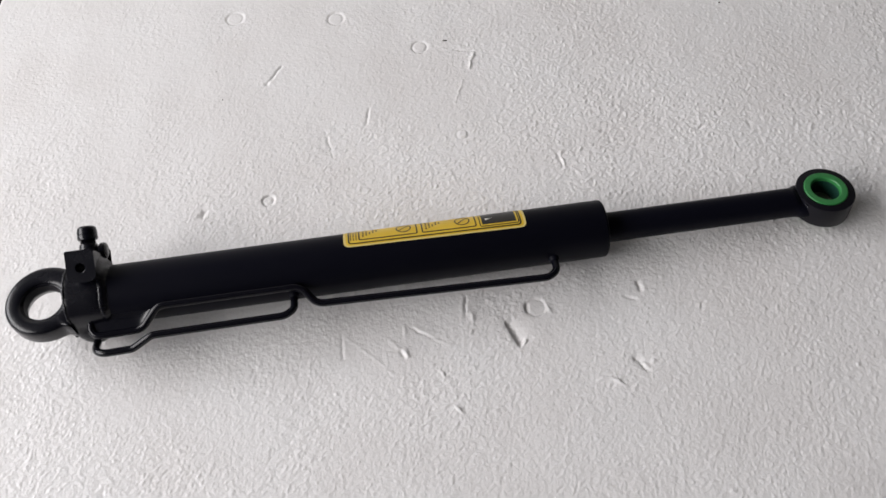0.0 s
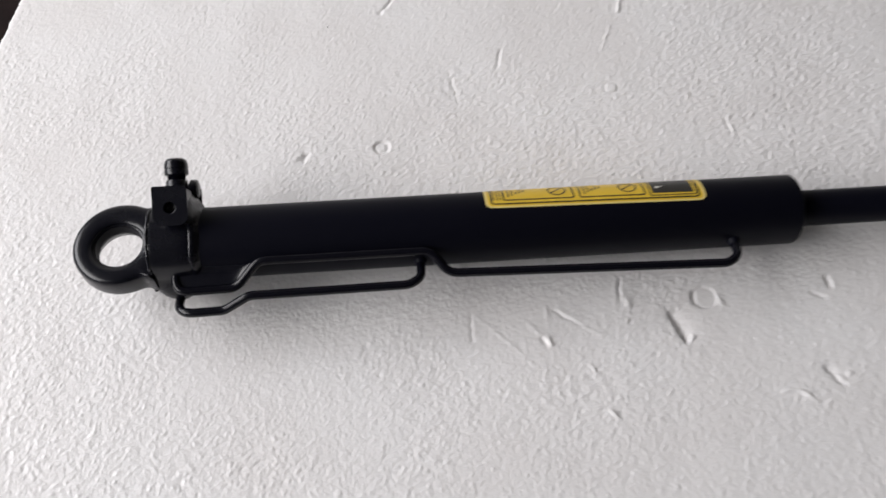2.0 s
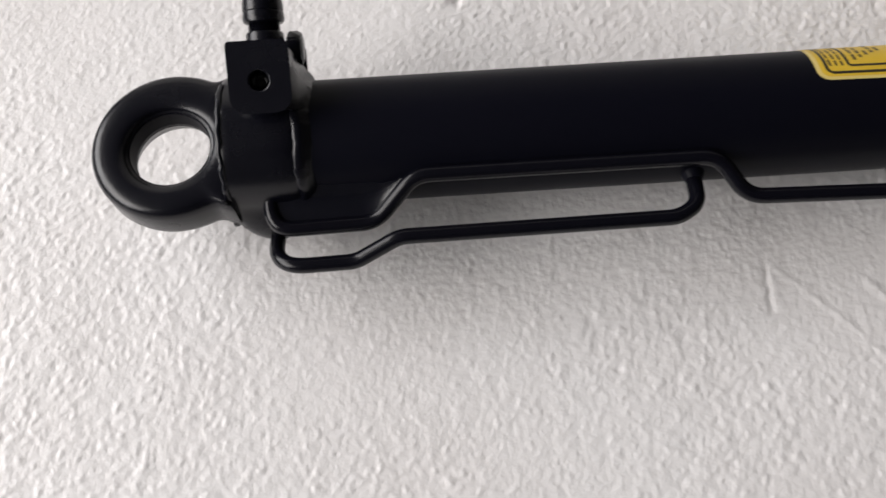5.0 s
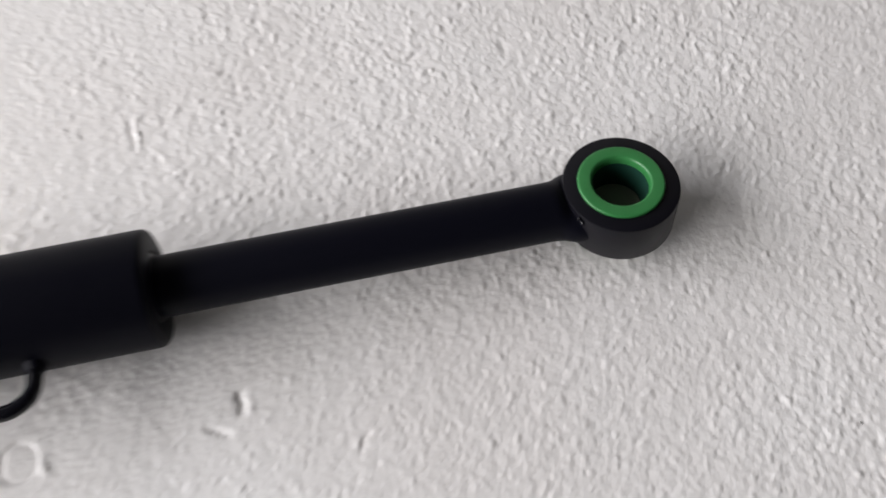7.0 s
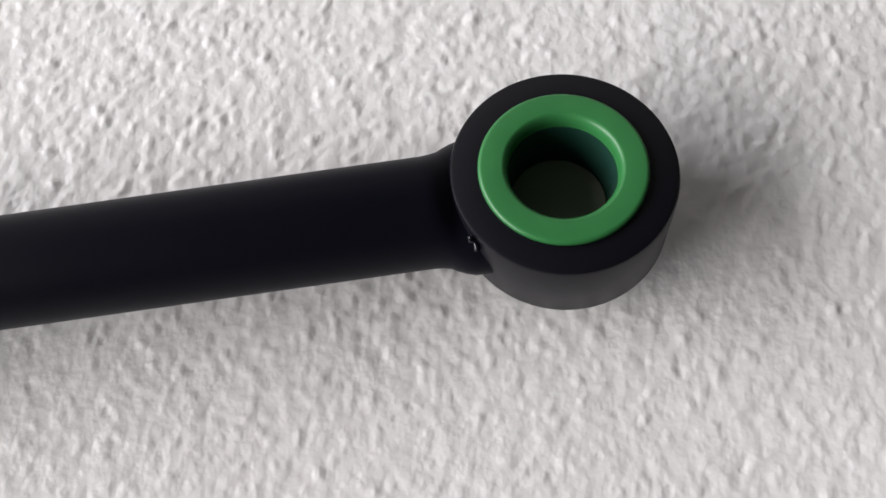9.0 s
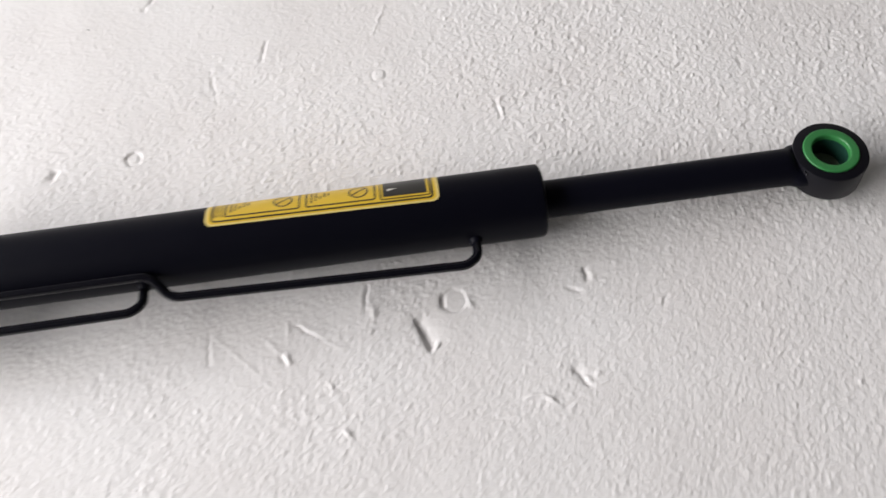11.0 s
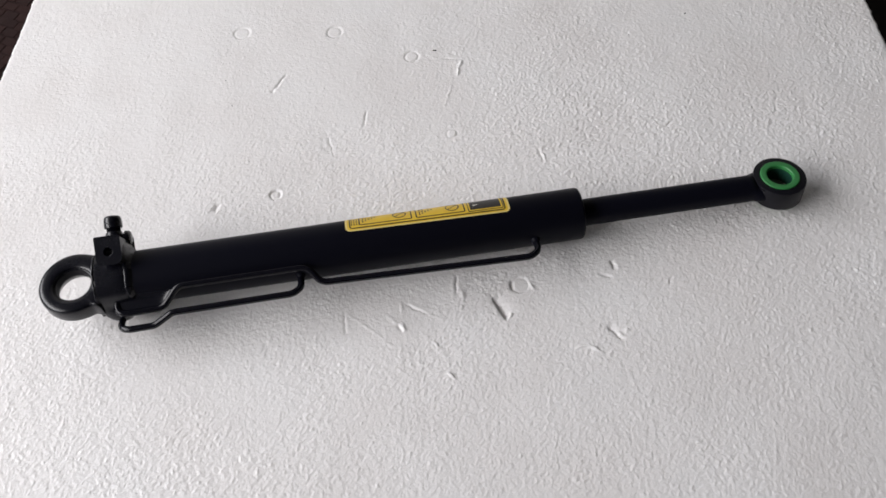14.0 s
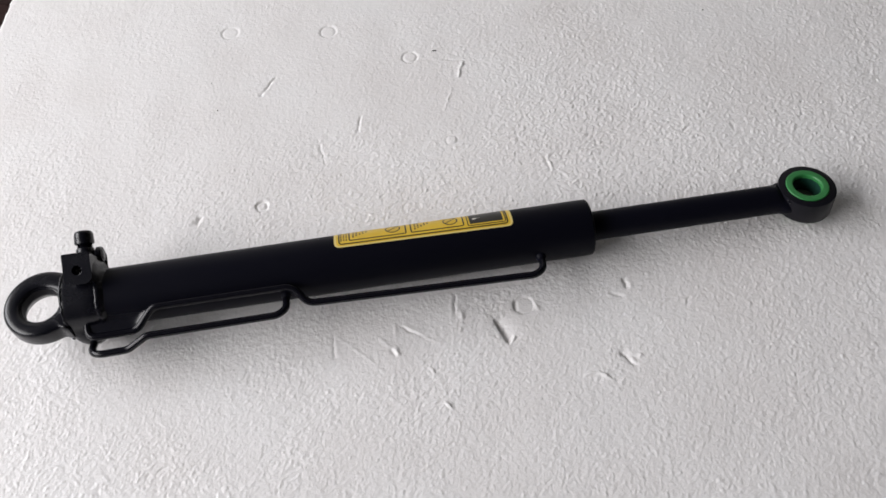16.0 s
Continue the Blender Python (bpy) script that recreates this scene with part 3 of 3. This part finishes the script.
prof = [(-EYE_H, 0.0162), (-EYE_H, EYE_R - c_), (-EYE_H + 0.3 * c_, EYE_R - 0.3 * c_), (-EYE_H + c_, EYE_R), (EYE_H - c_, EYE_R), (EYE_H - 0.3 * c_, EYE_R - 0.3 * c_), (EYE_H, EYE_R - c_), (EYE_H, 0.0162)]
bm = lathe(prof, eye_mid, eye_up, X, eye_side, 96, True)
for v in bm.verts:                                  # cast a little askew of its bush
    v.co += X * (0.0008 - 0.0006 * (v.co - eye_mid).dot(eye_up) / EYE_H)
eye = part("rod_eye", bm, MATTE, RAM, "round black eye at the rod's end")
r0, r1, hb = 0.0116, 0.0178, 0.0123
prof = [(-EYE_H - 0.001, r0), (-EYE_H - 0.001, r1 - 0.001), (-EYE_H, 0.0163), (EYE_H - 0.0006, 0.0163), (EYE_H - 0.0006, r1 - 0.0004), (EYE_H + 0.0004, r1)]
for i in range(7):
    a = math.pi / 2 * i / 6
    prof.append((hb - 0.0008 + 0.0008 * math.sin(a), r1 - 0.0010 + 0.0010 * math.cos(a)))
for i in range(9):
    a = math.pi / 2 * i / 8
    prof.append((hb - 0.0022 + 0.0022 * math.cos(a), r0 + 0.0014 - 0.0014 * math.sin(a)))
prof.append((0.0086, r0))
part("bush", lathe(prof, eye_mid, eye_up, X, eye_side, 96, True), GREEN, eye, "bright green plastic bush")
# added liner whose dark green paints shade on the bush's inner wall
part("bore_shade_sleeve", lathe([(-EYE_H, 0.0109), (-EYE_H, 0.0118), (0.0085, 0.0117), (0.0085, 0.0114)], eye_mid, eye_up, X, eye_side, 64, True), SHADED_GREEN, eye, "dark green liner coloured as the bush's shaded inner wall")
# added disc, coloured like the shaded foam under the open bore
part("bore_shade_disc", lathe([(-0.0080, 0.0001), (-0.0080, 0.0110), (-0.0048, 0.0110), (-0.0045, 0.0106), (-0.0045, 0.0001)], eye_mid, eye_up, X, eye_side, 48), SHADED_FOAM, eye, "dull olive disc coloured as the shaded foam under the bush")
# small weld spatter at the neck of the eye
rim = [math.radians(209 + 1.5 * i) for i in range(5)]
pts = [eye_mid + (X * math.cos(a) + eye_side * math.sin(a)) * (EYE_R + 0.0003 + 0.0004 * math.sin(i * 2.1)) + eye_up * (0.0094 - 0.0004 * i + 0.0004 * math.sin(i * 2.9)) for i, a in enumerate(rim)]
part("weld_bead", tube(pts, 0.0007, 12, 0.3), WELD, eye, angle=85)

# lug: a flat forged ring whose tail widens into the end cap
LUG_S, LUG_R, LUG_HOLE, LUG_H, LUG_LOW = -0.3086, 0.0308, 0.0155, 0.0084, 0.0108
HOLE_S, HOLE_Y = -0.3093, -0.0018


def tail_width(x):
    """Half the width of the lug between its ring and the end cap."""
    k = min(max((x + 0.2965) / 0.0125, 0), 1)
    return 0.0258 + 0.0046 * k * k


def build_lug():
    bm = bmesh.new()
    n = 144
    rings = []
    for i in range(n):
        a = 2 * math.pi * i / n
        ca, sa = math.cos(a), math.sin(a)
        ro = LUG_R
        if ca > 0.25:
            r = LUG_R * 0.8
            while LUG_S + r * ca < -0.2842 and abs(r * sa) < tail_width(LUG_S + r * ca):
                r += 0.0001
            ro = (LUG_R**24 + r**24) ** (1 / 24) if LUG_S + r * ca < -0.2845 else r
        f = 0.0048
        rim = [(LUG_HOLE + 0.0052, LUG_H), (LUG_HOLE + 0.0036, LUG_H - 0.0002), (LUG_HOLE + 0.0022, LUG_H - 0.0007), (LUG_HOLE + 0.0013, LUG_H - 0.0014), (LUG_HOLE + 0.0011, LUG_H - 0.0022), (LUG_HOLE + 0.0003, LUG_H - 0.0025), (LUG_HOLE, LUG_H - 0.0032),
               (LUG_HOLE - 0.0005, -0.0022), (LUG_HOLE, -0.0034), (LUG_HOLE + 0.0020, -LUG_LOW + 0.0015), (LUG_HOLE + 0.0034, -LUG_LOW)]
        prof = [(ro - f, LUG_H), (ro - f * 0.62, LUG_H - f * 0.08), (ro - f * 0.29, LUG_H - f * 0.29), (ro - f * 0.08, LUG_H - f * 0.62), (ro, LUG_H - f), (ro, -LUG_LOW + f), (ro - f * 0.13, -LUG_LOW + f * 0.5), (ro - f * 0.5, -LUG_LOW + f * 0.13), (ro - f, -LUG_LOW)]
        ring = [at(LUG_S + r * ca, r * sa, z) for r, z in prof]
        rings.append(ring + [at(HOLE_S + r * ca, HOLE_Y + r * sa, z) for r, z in reversed(rim)])
    return loft(bm, rings, closed_loop=True, caps=False)


lug = part("lug", build_lug(), GLOSS, RAM, "flat forged ring at the closed end", angle=40)
# thin added liner, so the bore wall reflects less of the foam
part("bore", lathe([(-0.0030, LUG_HOLE - 0.0005), (-0.0034, LUG_HOLE - 0.0001), (LUG_H - 0.0031, LUG_HOLE + 0.0006), (LUG_H - 0.0031, LUG_HOLE - 0.0003)], at(HOLE_S, HOLE_Y, 0), Z, X, Y, 96, True), DULL, lug, "dull black bore of the ring")


def smooth(k):
    k = min(max(k, 0), 1)
    return k * k * (3 - 2 * k)


# end cap: a round body that swells on its lower near side, where the pipes leave it
def build_cap():
    bm = bmesh.new()
    rings = []
    n = 96
    for x, r, bump in ((-0.2876, 0.0225, 0.0), (-0.2872, 0.0252, 0.0010), (-0.2862, 0.0264, 0.0028), (-0.2845, 0.0268, 0.0044), (-0.2825, 0.0268, 0.0060), (-0.2800, 0.0268, 0.0075), (-0.2770, 0.0268, 0.0087), (-0.2740, 0.0268, 0.0095), (-0.2710, 0.0268, 0.0097),
                       (-0.2685, 0.0268, 0.0095), (-0.2662, 0.0267, 0.0086), (-0.2645, 0.0266, 0.0070), (-0.2630, 0.0265, 0.0047), (-0.2618, 0.0263, 0.0026), (-0.2605, 0.0261, 0.0010), (-0.2592, 0.0256, 0.0), (-0.2584, 0.0246, 0.0)):
        ring = []
        for i in range(n):
            th = 2 * math.pi * i / n
            d = math.degrees(th) - 207
            d = (d + 180) % 360 - 180
            lobe = (smooth((d + 30) / 30) if d < 0 else 1) * (1 - 0.18 * smooth((d - 10) / 50)) * (1 - smooth((d - 62) / 60))
            q = r + bump * lobe
            ring.append(at(x, q * math.cos(th), q * math.sin(th)))
        rings.append(ring)
    return loft(bm, rings)


block = part("end_cap", build_cap(), GLOSS, RAM, "rounded forged end cap with ports", angle=60)

# port boss on the upper far side of the cap, its flat face leaning back by TILT_BLOCK
TILT_BLOCK = radians(30)
E1 = Y * math.cos(TILT_BLOCK) + Z * math.sin(TILT_BLOCK)
E2 = Z * math.cos(TILT_BLOCK) - Y * math.sin(TILT_BLOCK)


def on_boss(x, a, b):
    return at(x, 0, 0) + E1 * a + E2 * b


def build_boss():
    bm = bmesh.new()
    x0, x1, low, top = -0.2782, -0.2594, 0.0132, 0.0352
    outline = []
    for cx, ca, r, start in ((x1 - 0.0026, top - 0.0026, 0.0026, 0), (x0 + 0.0014, top - 0.0014, 0.0014, 1), (x0 + 0.0062, low + 0.0062, 0.0062, 2), (x1 - 0.0062, low + 0.0062, 0.0062, 3)):
        outline += [(cx + r * math.cos(math.pi / 2 * (start + i / 6)), ca + r * math.sin(math.pi / 2 * (start + i / 6))) for i in range(7)]
    even = []
    for (xa, aa), (xb, ab) in zip(outline, outline[1:] + outline[:1]):
        n = max(1, round(math.hypot(xb - xa, ab - aa) / 0.0016))
        even += [(xa + (xb - xa) * i / n, aa + (ab - aa) * i / n) for i in range(n)]
    outline = even
    mx, ma = (x0 + x1) / 2, (low + top) / 2
    rings = []
    # foot spread a little into the cap, rim of the face rounded
    for b, grow in ((-0.0075, -0.0030), (-0.0060, -0.0006), (-0.0040, 0.0), (0.0200, 0.0006), (0.0240, 0.0003), (0.0282, 0.0), (0.0292, -0.0003), (0.0298, -0.0009), (0.0300, -0.0016)):
        rings.append([on_boss(x + math.copysign(grow, x - mx), a + math.copysign(grow, a - ma), b) for x, a in outline])
    # the sunk port in the face
    px, pa = -0.2690, 0.0230
    for r, b in ((0.0040, 0.0300), (0.0037, 0.0298), (0.0035, 0.0292), (0.0034, 0.0262), (0.0030, 0.0246), (0.0022, 0.0239), (0.0012, 0.0237), (0.0004, 0.0236)):
        ring = []
        for x, a in outline:
            q = math.hypot(x - px, a - pa)
            ring.append(on_boss(px + (x - px) / q * r, pa + (a - pa) / q * r, b))
        rings.append(ring)
    return loft(bm, rings)


boss = part("port_boss", build_boss(), GLOSS, RAM, "flat-faced port boss with a sunk port", angle=32)
# weld beads where lug, cap and barrel meet
pts = [at(-0.2859 + 0.0002 * math.sin(k * 0.9) + 0.0001 * math.sin(k * 2.3), 0.0262 * math.cos(radians(60 + 2.4 * k)), 0.0262 * math.sin(radians(60 + 2.4 * k))) for k in range(60)]
part("weld_bead", tube(pts, 0.0012, 12, 0.25), WELD, block)
for ang, reach, fat in ((-158, 9, 0.0011), (163, 5, 0.0008)):
    pts = [at(-0.2868 + 0.0004 * math.sin(i * 1.9), 0.0290 * math.cos(radians(ang - reach / 2 + reach * i / 9)), 0.0290 * math.sin(radians(ang - reach / 2 + reach * i / 9))) for i in range(10)]
    part("weld_bead", tube(pts, fat, 8, 0.9), WELD, block)
bm = bmesh.new()
rings = []
for a, r in ((S0 - 0.0030, 0.0252), (S0 - 0.0025, 0.0260), (S0 - 0.0016, 0.0265), (S0 - 0.0003, 0.0264), (S0 + 0.0010, 0.0259), (S0 + 0.0021, 0.0251), (S0 + 0.0032, 0.0244), (S0 + 0.0042, 0.0237), (S0 + 0.0046, 0.0230)):
    rings.append([at(a + 0.00015 * math.sin(i * 1.3) + 0.0004 * math.sin(i * 0.37), *(Vector((math.cos(2 * math.pi * i / 120), math.sin(2 * math.pi * i / 120))) * (r + 0.00012 * math.sin(i * 1.9) * math.sin(i * 0.7)))) for i in range(120)])
part("weld_bead", loft(bm, rings), GLOSS, block, angle=80)
# smooth web between the boss and the barrel
bm = bmesh.new()
rings = []
for k in range(15):
    a = 0.0125 + 0.0210 * k / 14
    bs = math.sqrt(max(0.0238**2 - a * a, 0.00001)) - 0.001
    out = 1 - smooth((a - 0.022) / 0.012)
    rings.append([on_boss(-0.2620, a, 0.0282), on_boss(-0.2596, a, 0.0278 - 0.002 * out), on_boss(-0.2594 + 0.0026 * out, a, bs + (0.0265 - bs) * 0.52), on_boss(-0.2592 + 0.0046 * out, a, bs + (0.0265 - bs) * 0.2), on_boss(-0.2590 + 0.0068 * out, a, bs), on_boss(-0.2620, a, bs - 0.002)])
loft(bm, rings)
part("weld_web", bm, GLOSS, block, angle=70)

# collar, thread and rounded cap that stand on the far end of the boss
cc = at(-0.2706, 0, 0)
part("collar", lathe([(0.0330, 0.0090), (0.0352, 0.0090), (0.0372, 0.0082), (0.0392, 0.0073), (0.0420, 0.0071), (0.0428, 0.0066), (0.0430, 0.0040)], cc, E1, X, E2, 40), GLOSS, boss)
thread = [(0.0425, 0.0056)]
for i in range(6):
    thread += [(0.0429 + i * 0.0007, 0.0062), (0.04325 + i * 0.0007, 0.0054)]
nipple = part("nipple", lathe(thread + [(0.0480, 0.0054)], cc, E1, X, E2, 28), GLOSS, RAM)
part("cap", lathe([(0.0462, 0.0050), (0.0460, 0.0070), (0.0466, 0.0077), (0.0478, 0.0079), (0.0500, 0.0077), (0.0504, 0.0075), (0.0508, 0.0078), (0.0535, 0.0076), (0.0556, 0.0071), (0.0568, 0.0061), (0.0574, 0.0045), (0.0576, 0.0020)], cc, E1, X, E2, 36), GLOSS, nipple, "rounded black screw cap on the nipple")
# hexagon plug screwed into the flank of the boss
bm = bmesh.new()
hexa = [[on_boss(x, 0.0360 + r * math.cos(math.pi / 3 * i), r * math.sin(math.pi / 3 * i)) for i in range(6)] for x, r in ((-0.2620, 0.0070), (-0.2574, 0.0070), (-0.2564, 0.0060))]
loft(bm, hexa)
bmesh.ops.bevel(bm, geom=bm.edges[:], offset=0.0007, segments=2, affect="EDGES")
part("hexagon_plug", bm, GLOSS, boss, angle=50)

# pipes
R_PIPE = 0.0030
HUG_Y, HUG_Z = -0.0229, 0.0124
inner = [at(-0.2715, -0.018, 0.004), at(-0.2708, -0.0362, 0.0005), at(-0.2325, -0.0352, 0.0), at(-0.2170, HUG_Y, HUG_Z), at(-0.1055, HUG_Y, HUG_Z), at(-0.0945, -0.0360, 0.004), at(0.0910, -0.0412, 0.004), at(0.0988, -0.0362, 0.004), at(0.0992, -0.0215, 0.002)]
pipe = part("pipe", tube(rounded_path(inner, 0.013, 10), R_PIPE), PIPE, RAM, "thin bent black steel pipe")
part("pipe_boss", lathe([(0, 0.0046), (0.0025, 0.0044), (0.0045, 0.0034), (0.0048, 0.0026)], at(0.0990, -0.0220, 0.002), -Y, X, Z, 24), SATIN, pipe)


# welded web that fills the gap between the pipe's first bend and the barrel
def build_web():
    first = [(-0.2720, -0.0356, 0.0004), (-0.2345, -0.0350, 0.0), (-0.2300, -0.0330, 0.0022), (-0.2200, -0.0252, 0.0100), (-0.2170, -0.0232, 0.0124)]
    rings = []
    for k in range(23):
        a = -0.2700 + 0.0510 * k / 22
        i = max(j for j in range(4) if first[j][0] <= a)
        (a0, y0, z0), (a1, y1, z1) = first[i], first[i + 1]
        u = (a - a0) / (a1 - a0)
        py, pz = y0 + (y1 - y0) * u, z0 + (z1 - z0) * u
        turn, far = math.atan2(pz, -py), math.hypot(py, pz)
        grow = min(max((far - 0.0236) / 0.0116, 0.08), 1.0)
        ring = []
        for ang, r in ((24, 0.0226), (19, 0.0240), (13, 0.0248), (8, 0.0268), (4.5, 0.0302), (2.2, 0.0340), (0, 0.0356), (-2.5, 0.0340), (-6, 0.0302), (-12, 0.0262), (-20, 0.0238), (-26, 0.0226)):
            w = turn + radians(ang) * grow
            q = 0.0226 + (r - 0.0226) * (far - 0.0226) / (0.0356 - 0.0226) + 0.00015 * math.sin(k * 1.7 + ang)
            ring.append(at(a, -q * math.cos(w), q * math.sin(w)))
        rings.append(ring)
    return loft(bmesh.new(), rings)


part("web", build_web(), WELD, RAM, "smooth black weld metal between pipe and tube", angle=80)
outer = [at(-0.2715, -0.022, -0.020), at(-0.2716, -0.0482, -0.007), at(-0.2410, -0.0480, -0.006), at(-0.2240, -0.0425, 0.002), at(-0.1205, -0.0417, 0.002), at(-0.1124, -0.0368, 0.002), at(-0.1122, -0.0215, 0.001)]
pipe = part("pipe", tube(rounded_path(outer, 0.013, 10), R_PIPE), PIPE, RAM, "thin bent black steel pipe")
part("pipe_boss", lathe([(0, 0.0046), (0.0025, 0.0044), (0.0045, 0.0034), (0.0048, 0.0026)], at(-0.1122, -0.0220, 0.001), -Y, X, Z, 24), SATIN, pipe)


# ---------------------------------------------------------------- sticker on the barrel
ST_L, ST_R = -0.0676, 0.0797
ST_W = 0.046                       # width round the barrel


def on_barrel(a, b, lift):
    """a along the sticker, b round the barrel from its near edge, both in metres."""
    t = (a - ST_L) / (ST_R - ST_L)
    ang = radians(88.6 + (81.6 - 88.6) * t) + b / R_BARREL
    r = R_BARREL + lift
    return at(a, -r * math.cos(ang), r * math.sin(ang))


def patch(bm, a0, a1, b0, b1, lift, corner=0.0, thick=0.00008):
    """A curved rectangle with rounded corners, laid on the barrel."""
    nb = max(2, int((b1 - b0) / 0.0012))
    na = max(2, int((a1 - a0) / 0.006))
    bs = sorted({b0 + (b1 - b0) * i / nb for i in range(nb + 1)} | ({b0 + corner * k for k in (0.1, 0.3, 0.6)} | {b1 - corner * k for k in (0.1, 0.3, 0.6)} if corner else set()))
    rows = []
    for b in bs:
        inset = 0.0
        if corner:
            e = min(b - b0, b1 - b)
            if e < corner:
                inset = corner - math.sqrt(max(corner**2 - (corner - e) ** 2, 0))
        rows.append([on_barrel(a0 + inset + (a1 - a0 - 2 * inset) * i / na, b, lift) for i in range(na + 1)])
    vr = [[bm.verts.new(p) for p in r] for r in rows]
    for p, q in zip(vr, vr[1:]):
        for i in range(na):
            bm.faces.new((p[i], p[i + 1], q[i + 1], q[i]))
    return bm


def line_frame(bm, a0, a1, b0, b1, w, lift, corner=0.0018):
    """A thin printed line round a rectangle with rounded corners."""
    def outline(inset, n=5):
        r = max(corner - inset, 0.0003)
        lo_a, hi_a, lo_b, hi_b = a0 + inset, a1 - inset, b0 + inset, b1 - inset
        pts = []
        for ca, cb, start in ((hi_a - r, hi_b - r, 0), (lo_a + r, hi_b - r, 1), (lo_a + r, lo_b + r, 2), (hi_a - r, lo_b + r, 3)):
            arc = [(ca + r * math.cos(math.pi / 2 * (start + i / n)), cb + r * math.sin(math.pi / 2 * (start + i / n))) for i in range(n + 1)]
            if pts:
                p, q = pts[-1], arc[0]
                pts += [(p[0] + (q[0] - p[0]) * k / 24, p[1] + (q[1] - p[1]) * k / 24) for k in range(1, 24)]
            pts += arc
        p, q = pts[-1], pts[0]
        return pts + [(p[0] + (q[0] - p[0]) * k / 24, p[1] + (q[1] - p[1]) * k / 24) for k in range(1, 24)]

    vo, vi = ([bm.verts.new(on_barrel(*p, lift)) for p in outline(i)] for i in (0.0, w))
    for i in range(len(vo)):
        j = (i + 1) % len(vo)
        bm.faces.new((vi[i], vo[i], vo[j], vi[j]))
    return bm


def arc_line(bm, ca, cb, r, w, lift, n=28):
    vi = [bm.verts.new(on_barrel(ca + (r - w) * math.cos(2 * math.pi * i / n), cb + (r - w) * math.sin(2 * math.pi * i / n), lift)) for i in range(n)]
    vo = [bm.verts.new(on_barrel(ca + r * math.cos(2 * math.pi * i / n), cb + r * math.sin(2 * math.pi * i / n), lift)) for i in range(n)]
    for i in range(n):
        j = (i + 1) % n
        bm.faces.new((vi[i], vo[i], vo[j], vi[j]))
    # the stroke across
    d = Vector((math.cos(0.7), math.sin(0.7)))
    e = Vector((-d.y, d.x)) * w * 0.5
    pairs = []
    for i in range(13):
        p = d * r * 0.95 * (i / 6 - 1)
        pairs.append([bm.verts.new(on_barrel(ca + q.x, cb + q.y, lift)) for q in (p - e, p + e)])
    for p, q in zip(pairs, pairs[1:]):
        bm.faces.new((p[0], q[0], q[1], p[1]))
    return bm


sticker = part("sticker", patch(bmesh.new(), ST_L, ST_R, 0, ST_W, 0.00012, 0.0045), PALE, RAM, "yellow and black warning sticker on the barrel")
part("yellow_field", patch(bmesh.new(), ST_L + 0.0018, ST_R - 0.0018, 0.0013, ST_W - 0.0013, 0.0002, 0.0032), YELLOW, sticker)
part("border_line", line_frame(bmesh.new(), ST_L + 0.0036, ST_R - 0.0036, 0.0024, ST_W - 0.0024, 0.0012, 0.00028, 0.003), INK, sticker)
for a0, a1 in ((-0.0555, -0.0078), (-0.0045, 0.0400)):
    part("panel_line", line_frame(bmesh.new(), a0, a1, 0.0056, ST_W - 0.0056, 0.0011, 0.00028), INK, sticker)
    part("prohibition_mark", arc_line(bmesh.new(), a1 - 0.0110, 0.0152, 0.0063, 0.0010, 0.00030), INK, sticker)
    part("prohibition_mark", arc_line(bmesh.new(), a1 - 0.0110, 0.0305, 0.0063, 0.0010, 0.00030), INK, sticker)
    # lines of print that run round the barrel
    for k in range(5):
        at_b = 0.0090 + 0.0015 * k
        while at_b < 0.020 - 0.002 * (k % 3):
            run = random.uniform(0.0012, 0.0042)
            part("text_bar", patch(bmesh.new(), a0 + 0.0032 + 0.0027 * k, a0 + 0.0045 + 0.0027 * k, at_b, at_b + run, 0.00030), FADED, sticker)
            at_b += run + 0.0008
for k in range(3):
    at_b = 0.0062
    while at_b < 0.021 - 0.002 * (k % 2):
        run = random.uniform(0.0012, 0.0040)
        part("text_bar", patch(bmesh.new(), ST_L + 0.0054 + 0.0022 * k, ST_L + 0.0064 + 0.0022 * k, at_b, at_b + run, 0.00030), FADED, sticker)
        at_b += run + 0.0008
part("panel_line", line_frame(bmesh.new(), 0.0424, 0.0745, 0.0046, ST_W - 0.0046, 0.0009, 0.00028), INK, sticker)
part("dark_panel", patch(bmesh.new(), 0.0445, 0.0722, 0.0068, ST_W - 0.0068, 0.00028), INK, sticker)
for k in range(5):
    part("arrow_mark", patch(bmesh.new(), 0.0475 + 0.0012 * k, 0.0489 + 0.0012 * k, 0.0118 + 0.0005 * k, 0.0140 - 0.0001 * k, 0.00036), WHITE_INK, sticker)
